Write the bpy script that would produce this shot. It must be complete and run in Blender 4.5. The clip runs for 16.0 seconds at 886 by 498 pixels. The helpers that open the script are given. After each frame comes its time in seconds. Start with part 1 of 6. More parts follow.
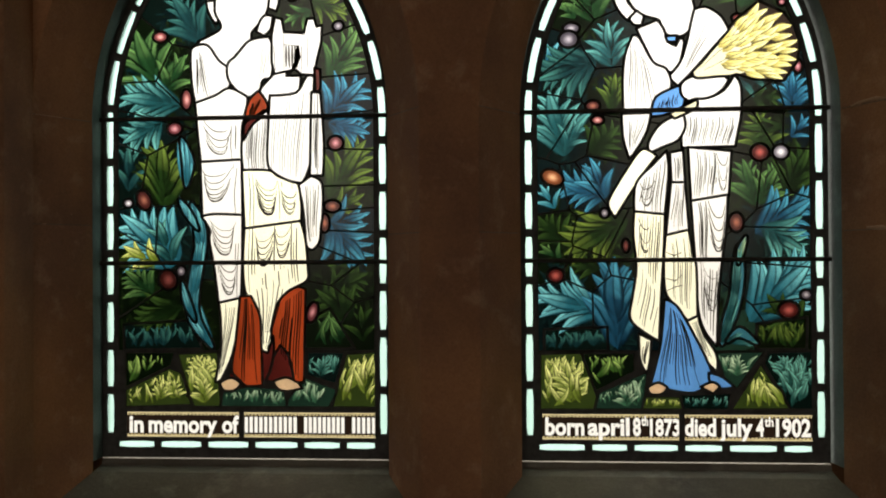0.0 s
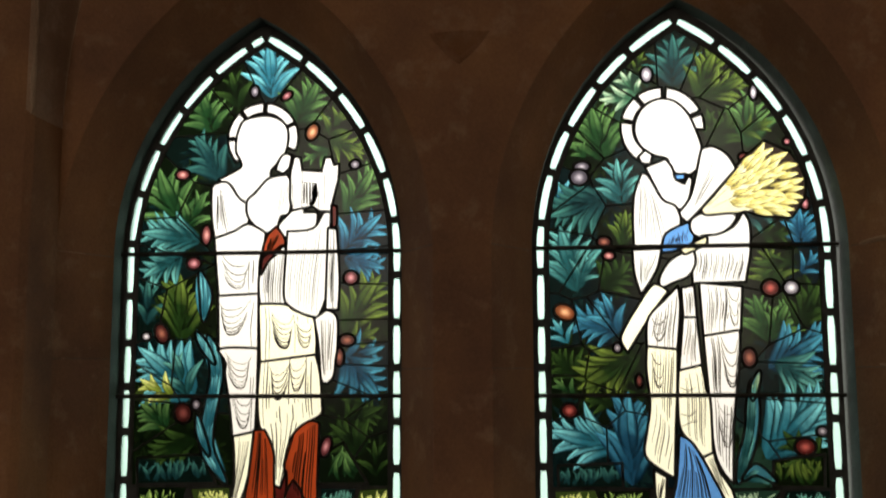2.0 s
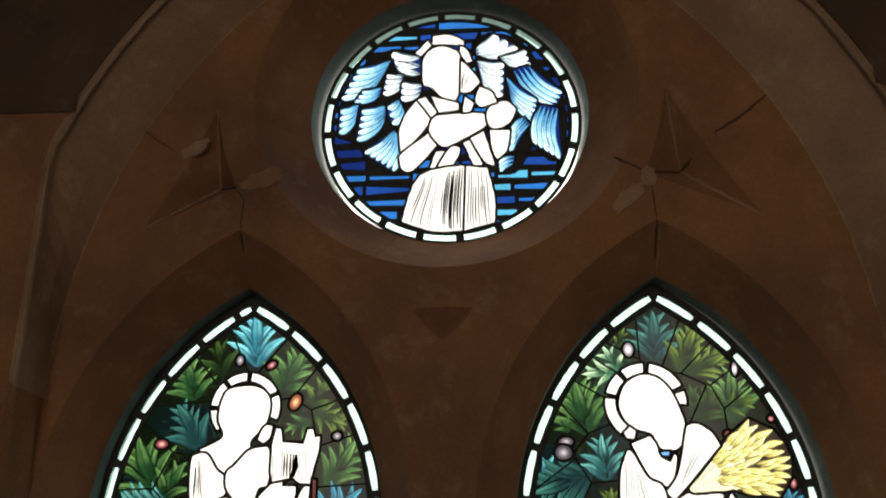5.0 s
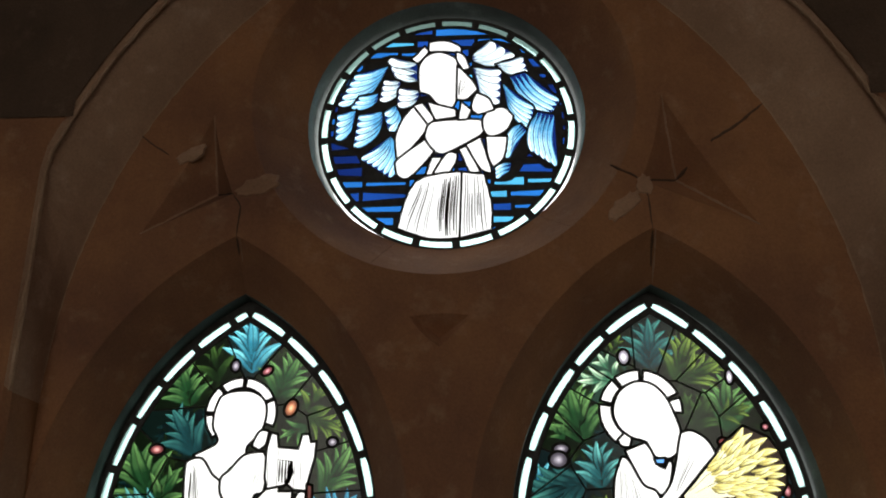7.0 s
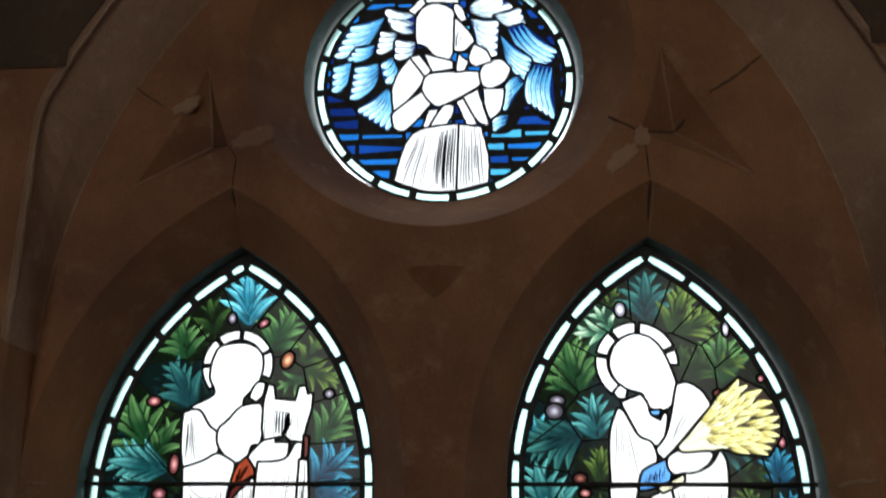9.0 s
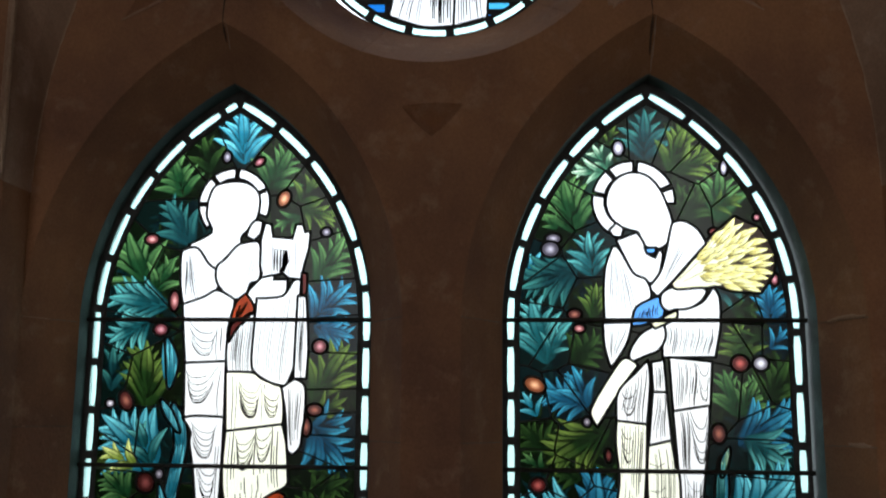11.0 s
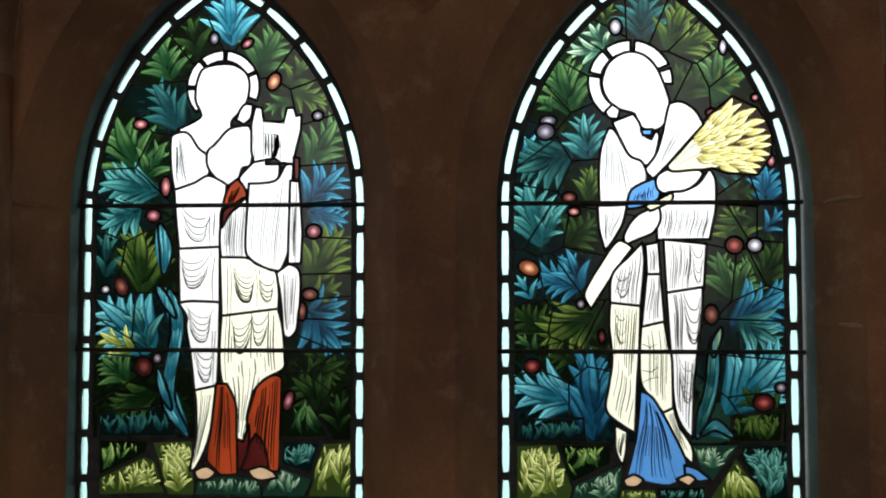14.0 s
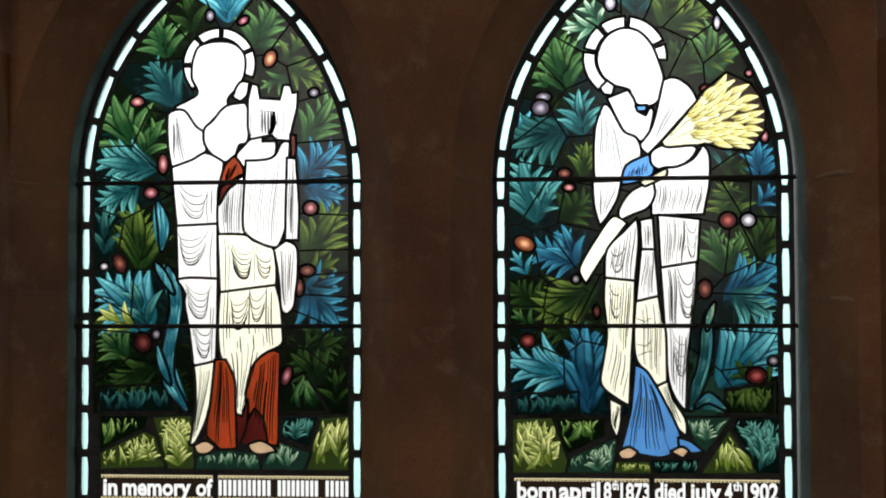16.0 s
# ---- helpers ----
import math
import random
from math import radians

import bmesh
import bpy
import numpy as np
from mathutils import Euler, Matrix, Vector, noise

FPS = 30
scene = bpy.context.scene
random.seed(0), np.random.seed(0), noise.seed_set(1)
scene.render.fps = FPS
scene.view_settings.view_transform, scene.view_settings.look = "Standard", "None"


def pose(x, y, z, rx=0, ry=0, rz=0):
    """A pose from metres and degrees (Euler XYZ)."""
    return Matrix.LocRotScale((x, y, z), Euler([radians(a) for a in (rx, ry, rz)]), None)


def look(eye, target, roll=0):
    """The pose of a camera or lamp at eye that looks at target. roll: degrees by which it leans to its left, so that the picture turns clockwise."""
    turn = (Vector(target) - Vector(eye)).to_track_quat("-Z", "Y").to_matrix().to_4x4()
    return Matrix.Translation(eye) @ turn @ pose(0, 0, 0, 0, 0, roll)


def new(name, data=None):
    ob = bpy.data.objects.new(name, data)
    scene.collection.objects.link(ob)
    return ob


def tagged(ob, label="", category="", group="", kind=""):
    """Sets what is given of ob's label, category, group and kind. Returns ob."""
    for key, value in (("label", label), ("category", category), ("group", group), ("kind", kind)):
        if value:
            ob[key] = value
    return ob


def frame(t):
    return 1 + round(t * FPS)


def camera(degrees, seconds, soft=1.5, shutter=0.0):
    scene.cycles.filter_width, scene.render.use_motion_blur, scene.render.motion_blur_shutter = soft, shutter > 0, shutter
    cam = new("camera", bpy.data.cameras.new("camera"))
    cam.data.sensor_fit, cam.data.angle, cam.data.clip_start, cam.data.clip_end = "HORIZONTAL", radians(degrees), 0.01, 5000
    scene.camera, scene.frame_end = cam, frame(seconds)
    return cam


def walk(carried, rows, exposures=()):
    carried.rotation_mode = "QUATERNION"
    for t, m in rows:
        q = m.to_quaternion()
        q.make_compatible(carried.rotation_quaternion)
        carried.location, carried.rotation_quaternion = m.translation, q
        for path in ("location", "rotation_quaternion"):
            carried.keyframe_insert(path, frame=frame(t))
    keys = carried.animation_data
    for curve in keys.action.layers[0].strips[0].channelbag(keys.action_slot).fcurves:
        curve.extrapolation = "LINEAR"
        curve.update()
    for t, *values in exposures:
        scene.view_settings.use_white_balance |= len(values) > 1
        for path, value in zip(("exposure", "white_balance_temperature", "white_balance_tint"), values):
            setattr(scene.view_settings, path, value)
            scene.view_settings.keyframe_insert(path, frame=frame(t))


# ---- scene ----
# ---- camera ----
ZB = 1.78   # height of the upper saddle bar above the floor
cam = camera(48.14, 16.0, 1.9, 0.8)
PATH = [
    (0, 0.1105, -1.7383, -0.2584, 0.59, 0.37, 4.36),
    (0.5, 0.1093, -1.7422, -0.2505, 1.30, 0.38, 4.45),
    (1, 0.1113, -1.7481, -0.2400, 3.48, 0.40, 4.75),
    (1.5, 0.1153, -1.7545, -0.2287, 5.30, 0.41, 5.01),
    (2, 0.1180, -1.7599, -0.2193, 7.03, 0.24, 5.32),
    (2.5, 0.1183, -1.7604, -0.2054, 8.59, 0.04, 5.31),
    (3, 0.1172, -1.7605, -0.1987, 10.31, -0.06, 5.08),
    (3.5, 0.1197, -1.7664, -0.1840, 12.44, -0.34, 4.93),
    (4, 0.1241, -1.7696, -0.1720, 15.62, -0.32, 4.71),
    (4.5, 0.1303, -1.7757, -0.1636, 18.31, -0.24, 4.69),
    (4.7, 0.1313, -1.7757, -0.1606, 19.53, -0.24, 4.69),
    (5.3, 0.1289, -1.7793, -0.1576, 20.95, -0.33, 4.44),
    (6.8, 0.1275, -1.7829, -0.1516, 20.78, -0.43, 4.19),
    (7, 0.1275, -1.7829, -0.1516, 20.78, -0.43, 4.19),
    (7.5, 0.1265, -1.7919, -0.1540, 20.77, -0.35, 4.13),
    (8, 0.1267, -1.7914, -0.1508, 20.56, -0.38, 4.04),
    (8.5, 0.1281, -1.7836, -0.1576, 20.35, -0.16, 4.12),
    (9, 0.1324, -1.7714, -0.1663, 18.59, -0.47, 4.15),
    (9.5, 0.1320, -1.7694, -0.1756, 16.69, -0.46, 4.08),
    (10, 0.1322, -1.7635, -0.1810, 14.11, -0.69, 4.03),
    (10.2, 0.1322, -1.7635, -0.1810, 13.06, -0.69, 4.03),
    (12.3, 0.1303, -1.7469, -0.1622, 5.77, -0.12, 3.79),
    (12.5, 0.1303, -1.7469, -0.1622, 5.22, -0.12, 3.79),
    (13, 0.1332, -1.7444, -0.1591, 3.89, 0.09, 3.95),
    (13.5, 0.1276, -1.7421, -0.1649, 3.14, -0.03, 3.76),
    (14, 0.1306, -1.7454, -0.1716, 2.90, -0.01, 3.66),
    (14.5, 0.1329, -1.7484, -0.1718, 2.39, 0.15, 3.50),
    (15, 0.1340, -1.7544, -0.1740, 2.10, 0.14, 3.37),
    (15.5, 0.1353, -1.7573, -0.1726, 1.74, 0.15, 3.48),
    (16, 0.1300, -1.7592, -0.1752, 1.61, 0.21, 3.40),
]
walk(cam, [(t, pose(x, y, z + ZB, 90 + p, r, w)) for t, x, y, z, p, r, w in PATH],
     [(0.0, -0.24, 7500, 12), (4.0, -0.08, 7650, 12), (7.0, -0.06, 6800, 11), (9.0, -0.03, 6300, 10), (10.2, -0.02, 6100, 10), (12.3, -0.12, 6050, 10), (14.0, -0.12, 6400, 11), (16.0, -0.13, 6550, 12)])

# ---- light ----
world = bpy.data.worlds.new("overcast_sky")
scene.world = world
world.use_nodes = True
wn, wl = world.node_tree.nodes, world.node_tree.links
wn.clear()
w_out = wn.new("ShaderNodeOutputWorld")
w_sky = wn.new("ShaderNodeTexSky")
w_sky.sky_type, w_sky.sun_disc = "NISHITA", False
w_sky.sun_elevation, w_sky.sun_rotation = radians(56), 0.0
w_skybg = wn.new("ShaderNodeBackground")
w_skybg.inputs["Strength"].default_value = 0.05
w_tc, w_sep, w_ramp = wn.new("ShaderNodeTexCoord"), wn.new("ShaderNodeSeparateXYZ"), wn.new("ShaderNodeValToRGB")
w_map = wn.new("ShaderNodeMapRange")
w_map.inputs["From Min"].default_value, w_map.inputs["From Max"].default_value = -0.4, 1.0
# cloud cover: dull over the ground and far trees, two to three times brighter at the zenith
stops = [(0.0, 0.08), (0.07, 0.28), (0.14, 0.34), (0.27, 0.41), (0.35, 0.58), (0.44, 0.85), (0.69, 1.0), (1.0, 2.6)]
for i, (p, v) in enumerate(stops):
    e = w_ramp.color_ramp.elements[i] if i < 2 else w_ramp.color_ramp.elements.new(p)
    e.position, e.color = p, (v * 0.97, v * 0.995, v, 1)
w_bg = wn.new("ShaderNodeBackground")
w_bg.inputs["Strength"].default_value = 2.9
w_add = wn.new("ShaderNodeAddShader")
wl.new(w_tc.outputs["Generated"], w_sep.inputs[0])
wl.new(w_sep.outputs["Z"], w_map.inputs["Value"])
wl.new(w_map.outputs[0], w_ramp.inputs[0])
wl.new(w_ramp.outputs[0], w_bg.inputs["Color"])
wl.new(w_sky.outputs[0], w_skybg.inputs["Color"])
wl.new(w_bg.outputs[0], w_add.inputs[0])
wl.new(w_skybg.outputs[0], w_add.inputs[1])
wl.new(w_add.outputs[0], w_out.inputs["Surface"])


# the veiled sun stands high on the far side of the window
veiled = bpy.data.lights.new("sun", "SUN")
veiled.energy, veiled.angle, veiled.color = 1.5, radians(40), (1.0, 0.97, 0.92)
new("sun", veiled).matrix_world = look((0.0, 4.0, 4.0 * math.tan(radians(56))), (0, 0, 0))


def window_light(m, sx, sz, watts, colour):
    """Daylight in an opening of the room."""
    lamp = bpy.data.lights.new("daylight", "AREA")
    lamp.shape, lamp.size, lamp.size_y, lamp.energy, lamp.color = "RECTANGLE", sx, sz, watts, colour
    new("daylight", lamp).matrix_world = m


window_light(look((-1.35, -5.55, 2.75), (-1.2, 0, 2.7)), 0.8, 2.2, 12.2, (1.0, 0.85, 0.68))
window_light(look((1.35, -5.55, 2.75), (1.2, 0, 2.7)), 0.8, 2.2, 12.2, (1.0, 0.85, 0.68))


# ---- materials ----
def material(name):
    m = bpy.data.materials.new(name)
    m.use_nodes = True
    return m, m.node_tree.nodes, m.node_tree.links


def mathn(n, l, op, a, b=None, clamp=False):
    x = n.new("ShaderNodeMath")
    x.operation, x.use_clamp = op, clamp
    for i, v in enumerate((a, b)):
        if v is None:
            continue
        if isinstance(v, (int, float)):
            x.inputs[i].default_value = v
        else:
            l.new(v, x.inputs[i])
    return x.outputs[0]


def mixc(n, l, fac, a, b, mode="MIX"):
    x = n.new("ShaderNodeMix")
    x.data_type, x.blend_type = "RGBA", mode
    for i, v in ((0, fac), (6, a), (7, b)):
        if isinstance(v, (int, float)):
            x.inputs[i].default_value = v
        elif isinstance(v, tuple):
            x.inputs[i].default_value = (*v, 1)
        else:
            l.new(v, x.inputs[i])
    return x.outputs[2]


def noise_n(n, l, scale, detail=5, rough=0.6, stretch=None):
    tc = n.new("ShaderNodeTexCoord")
    t = n.new("ShaderNodeTexNoise")
    t.inputs["Scale"].default_value, t.inputs["Detail"].default_value, t.inputs["Roughness"].default_value = scale, detail, rough
    src = tc.outputs["Object"]
    if stretch:
        mp = n.new("ShaderNodeMapping")
        mp.inputs["Scale"].default_value = stretch
        l.new(src, mp.inputs["Vector"])
        src = mp.outputs[0]
    l.new(src, t.inputs["Vector"])
    return t.outputs["Fac"]


def ramp(n, l, fac, stops):
    r = n.new("ShaderNodeValToRGB")
    for i, (p, c) in enumerate(stops):
        e = r.color_ramp.elements[i] if i < 2 else r.color_ramp.elements.new(p)
        e.position, e.color = p, (*c, 1) if isinstance(c, tuple) else (c, c, c, 1)
    l.new(fac, r.inputs[0])
    return r.outputs[0]


def stone(name, base, pale, dark, rough=0.88, bump=0.5):
    """Worn sandstone: broad stains, tooled grain, pale chips and dust."""
    m, n, l = material(name)
    b = n["Principled BSDF"]
    big, mid, fine = noise_n(n, l, 3.2, 4, 0.55), noise_n(n, l, 17, 6, 0.65), noise_n(n, l, 230, 3, 0.7)
    streak = noise_n(n, l, 9, 4, 0.6, (1, 1, 0.22))
    c = mixc(n, l, ramp(n, l, big, [(0.36, 0.0), (0.66, 1.0)]), base, dark)
    c = mixc(n, l, mathn(n, l, "MULTIPLY", ramp(n, l, streak, [(0.45, 0.0), (0.75, 1.0)]), 0.5), c, dark)
    c = mixc(n, l, mathn(n, l, "MULTIPLY", ramp(n, l, mid, [(0.55, 0.0), (0.72, 1.0)]), 0.45), c, pale)
    c = mixc(n, l, 0.35, c, ramp(n, l, fine, [(0.3, 0.35), (0.7, 0.75)]), "OVERLAY")
    info = n.new("ShaderNodeObjectInfo")
    c = mixc(n, l, 0.3, c, ramp(n, l, info.outputs["Random"], [(0.0, 0.38), (1.0, 0.62)]), "OVERLAY")
    l.new(c, b.inputs["Base Color"])
    b.inputs["Roughness"].default_value = rough
    h = mathn(n, l, "ADD", mathn(n, l, "MULTIPLY", mid, 0.8), mathn(n, l, "MULTIPLY", fine, 0.25))
    bp = n.new("ShaderNodeBump")
    bp.inputs["Strength"].default_value, bp.inputs["Distance"].default_value = bump, 0.006
    l.new(h, bp.inputs["Height"])
    l.new(bp.outputs[0], b.inputs["Normal"])
    return m


STONE = stone("red_sandstone", (0.37, 0.172, 0.075), (0.47, 0.28, 0.165), (0.20, 0.090, 0.050), 0.88, 0.8)
PLASTER = stone("limewashed_stone", (0.45, 0.29, 0.19), (0.58, 0.43, 0.32), (0.28, 0.165, 0.105), 0.92, 0.4)
# darkened for the shade above the arch; also covers unseen ceiling and side walls
WALL = stone("darkened_wall_stone", (0.13, 0.080, 0.050), (0.23, 0.155, 0.105), (0.065, 0.04, 0.026), 0.92, 0.9)
# roundel reveal: green-grey light off the glass put into its colour
REVEAL_LIT = stone("glass_lit_reveal", (0.17, 0.21, 0.195), (0.34, 0.40, 0.37), (0.07, 0.085, 0.08), 0.65, 0.6)
# darker copy for the pointed lights, painted as less lit by the glass
REVEAL_DIM = stone("dim_glass_lit_reveal", (0.095, 0.125, 0.115), (0.17, 0.21, 0.19), (0.05, 0.062, 0.058), 0.7, 0.5)
SILL = stone("weathered_sill_stone", (0.165, 0.15, 0.12), (0.27, 0.25, 0.21), (0.085, 0.075, 0.06))
MORTAR = stone("mortar", (0.28, 0.21, 0.15), (0.4, 0.33, 0.26), (0.12, 0.085, 0.06), 0.95, 0.3)
FLOORM = stone("floor_flags", (0.12, 0.10, 0.085), (0.2, 0.18, 0.15), (0.07, 0.06, 0.05))


def plain(name, c, rough=0.6, metal=0.0):
    m, n, l = material(name)
    b = n["Principled BSDF"]
    k = noise_n(n, l, 60, 4)
    l.new(mixc(n, l, ramp(n, l, k, [(0.4, 0.0), (0.7, 1.0)]), c, tuple(v * 0.55 for v in c)), b.inputs["Base Color"])
    b.inputs["Roughness"].default_value, b.inputs["Metallic"].default_value, b.inputs["Specular IOR Level"].default_value = rough, metal, 0.2
    return m


LEAD = plain("lead_came_grey", (0.066, 0.065, 0.062), 0.7, 0.0)
IRON = plain("iron_bar", (0.05, 0.045, 0.04), 0.6, 0.1)
PAINT = plain("fired_glass_paint", (0.03, 0.025, 0.02), 0.8)


def glass(name, c, vary=0.25, scale=22, grime=0.25, stretch=None, milky=0.12):
    """Pot-metal glass seen against the sky: tinted, seedy and a little dirty."""
    m, n, l = material(name)
    n.remove(n["Principled BSDF"])
    out = n["Material Output"]
    k, fine = noise_n(n, l, scale, 4, 0.55, stretch), noise_n(n, l, 140, 3, 0.7)
    col = mixc(n, l, mathn(n, l, "MULTIPLY", ramp(n, l, k, [(0.35, 0.0), (0.7, 1.0)]), vary), c, tuple(v * 0.35 for v in c))
    col = mixc(n, l, mathn(n, l, "MULTIPLY", ramp(n, l, fine, [(0.55, 0.0), (0.75, 1.0)]), grime), col, tuple(v * 0.4 for v in c))
    finish_glass(m, n, l, col, out, milky)
    return m


def finish_glass(m, n, l, col, out, milky=0.0):
    t, g, mx, fr = n.new("ShaderNodeBsdfTransparent"), n.new("ShaderNodeBsdfGlossy"), n.new("ShaderNodeMixShader"), n.new("ShaderNodeFresnel")
    fr.inputs["IOR"].default_value = 1.45
    g.inputs["Roughness"].default_value = 0.18
    l.new(col, t.inputs["Color"])
    l.new(mathn(n, l, "MULTIPLY", fr.outputs[0], 0.6), mx.inputs[0])
    body = t.outputs[0]
    if milky:
        d, md = n.new("ShaderNodeBsdfTranslucent"), n.new("ShaderNodeMixShader")
        md.inputs[0].default_value = milky
        l.new(col, d.inputs["Color"])
        l.new(t.outputs[0], md.inputs[1])
        l.new(d.outputs[0], md.inputs[2])
        body = md.outputs[0]
    l.new(body, mx.inputs[1])
    l.new(g.outputs[0], mx.inputs[2])
    l.new(mx.outputs[0], out.inputs["Surface"])


def leaf_glass(name, tip, base, ink=0.07, half=0.5):
    """Glass painted as a leaflet: U runs from stalk to tip (its whole part tells leaflets apart), V runs across, 0.5 on the midrib."""
    m, n, l = material(name)
    n.remove(n["Principled BSDF"])
    out = n["Material Output"]
    uv, sp = n.new("ShaderNodeUVMap"), n.new("ShaderNodeSeparateXYZ")
    uv.uv_map = "UVMap"
    l.new(uv.outputs[0], sp.inputs[0])
    s, v = mathn(n, l, "FRACT", sp.outputs[0]), sp.outputs[1]
    own = mathn(n, l, "MULTIPLY", mathn(n, l, "FLOOR", sp.outputs[0]), 1 / 7)
    e = mathn(n, l, "ABSOLUTE", mathn(n, l, "SUBTRACT", mathn(n, l, "MULTIPLY", v, 2.0), 1.0))
    deep = tuple(c * ink for c in base)
    k = noise_n(n, l, 45, 4, 0.6)
    s2 = mathn(n, l, "ADD", s, mathn(n, l, "MULTIPLY", mathn(n, l, "SUBTRACT", k, 0.5), 0.6))
    col = ramp(n, l, s2, [(0.06, deep), (0.30, tuple(c * 0.55 for c in base)), (0.78, tuple(min(c * 1.15, 1) for c in tip))])
    # one half of each leaflet is matted darker, the midrib and the rim are traced
    shade = mathn(n, l, "MULTIPLY", ramp(n, l, v, [(0.47, 0.0), (0.55, 1.0)]), half)
    col = mixc(n, l, shade, col, base)
    col = mixc(n, l, ramp(n, l, e, [(0.0, 0.9), (0.10, 0.2), (0.18, 0.0), (0.58, 0.0), (0.76, 0.75), (0.88, 1.0)]), col, deep)
    wv = n.new("ShaderNodeTexWave")
    wv.inputs["Scale"].default_value, wv.inputs["Distortion"].default_value = 3.4, 1.0
    cm = n.new("ShaderNodeCombineXYZ")
    l.new(mathn(n, l, "ADD", mathn(n, l, "MULTIPLY", s, 2.2), mathn(n, l, "MULTIPLY", e, -0.9)), cm.inputs[0])
    l.new(cm.outputs[0], wv.inputs["Vector"])
    col = mixc(n, l, mathn(n, l, "MULTIPLY", ramp(n, l, wv.outputs["Fac"], [(0.0, 1.0), (0.35, 0.0)]), 0.28), col, deep)
    col = mixc(n, l, mathn(n, l, "MULTIPLY", own, 0.5), col, base)
    finish_glass(m, n, l, col, out)
    return m


def berry_glass(name, mid, rim):
    """A fruit painted on glass: clear in the middle, matted towards the rim (V 0 to 1)."""
    m, n, l = material(name)
    n.remove(n["Principled BSDF"])
    out = n["Material Output"]
    uv, sp = n.new("ShaderNodeUVMap"), n.new("ShaderNodeSeparateXYZ")
    uv.uv_map = "UVMap"
    l.new(uv.outputs[0], sp.inputs[0])
    k = noise_n(n, l, 60, 3)
    e = mathn(n, l, "ADD", sp.outputs[1], mathn(n, l, "MULTIPLY", mathn(n, l, "SUBTRACT", k, 0.5), 0.35))
    finish_glass(m, n, l, ramp(n, l, e, [(0.05, mid), (0.55, rim), (0.98, tuple(v * 0.12 for v in rim))]), out)
    return m


LEAF = {k: leaf_glass("leaf_" + k, a, b) for k, a, b in (
    ("sky", (0.15, 0.50, 0.55), (0.012, 0.13, 0.18)),
    ("teal", (0.10, 0.34, 0.31), (0.008, 0.07, 0.075)),
    ("blue", (0.045, 0.26, 0.37), (0.006, 0.06, 0.115)),
    ("bluegreen", (0.035, 0.15, 0.125), (0.005, 0.035, 0.038)),
    ("green", (0.095, 0.20, 0.06), (0.008, 0.04, 0.012)),
    ("olive", (0.11, 0.165, 0.03), (0.010, 0.032, 0.006)),
    ("dark", (0.030, 0.068, 0.014), (0.005, 0.017, 0.004)),
    ("lime", (0.84, 0.86, 0.32), (0.17, 0.24, 0.035)),
    ("mint", (0.50, 0.66, 0.44), (0.04, 0.14, 0.075)),
    ("wheat", (0.92, 0.84, 0.42), (0.70, 0.58, 0.17)),
    ("feather", (0.50, 0.72, 0.80), (0.07, 0.28, 0.50)),
    ("plume", (0.75, 0.78, 0.79), (0.45, 0.58, 0.64)),
    ("turf", (0.34, 0.50, 0.14), (0.04, 0.11, 0.02)),
    ("sea", (0.15, 0.42, 0.34), (0.014, 0.085, 0.07)),
    ("dim_green", (0.009, 0.020, 0.005), (0.002, 0.006, 0.0015)),
    ("dim_teal", (0.004, 0.020, 0.018), (0.001, 0.006, 0.007)),
)}
BACK = {k: glass("ground_" + k, c, 0.5, 30) for k, c in (
    ("sky", (0.0015, 0.0062, 0.0065)), ("teal", (0.0015, 0.0056, 0.0050)), ("blue", (0.0010, 0.0044, 0.0059)),
    ("bluegreen", (0.0012, 0.0048, 0.0037)), ("green", (0.0015, 0.0041, 0.0013)), ("olive", (0.0018, 0.0037, 0.0009)),
    ("dark", (0.0013, 0.0033, 0.0009)), ("lime", (0.0230, 0.0393, 0.0078)), ("mint", (0.0078, 0.0262, 0.0164)), ("wheat", (0.1170, 0.0878, 0.0140)))}
BERRY = {k: berry_glass("berry_" + k, a, b) for k, a, b in (
    ("rose", (0.527, 0.221, 0.238), (0.110, 0.025, 0.030)), ("pink", (0.637, 0.281, 0.255), (0.150, 0.040, 0.040)),
    ("grey", (0.357, 0.323, 0.357), (0.070, 0.060, 0.075)), ("orange", (0.722, 0.357, 0.187), (0.200, 0.060, 0.025)),
    ("brown", (0.289, 0.102, 0.068), (0.060, 0.015, 0.013)), ("maroon", (0.170, 0.043, 0.038), (0.035, 0.007, 0.006)),
    ("red", (0.357, 0.076, 0.064), (0.070, 0.010, 0.009)), ("pearl", (0.722, 0.697, 0.731), (0.200, 0.180, 0.210)))}
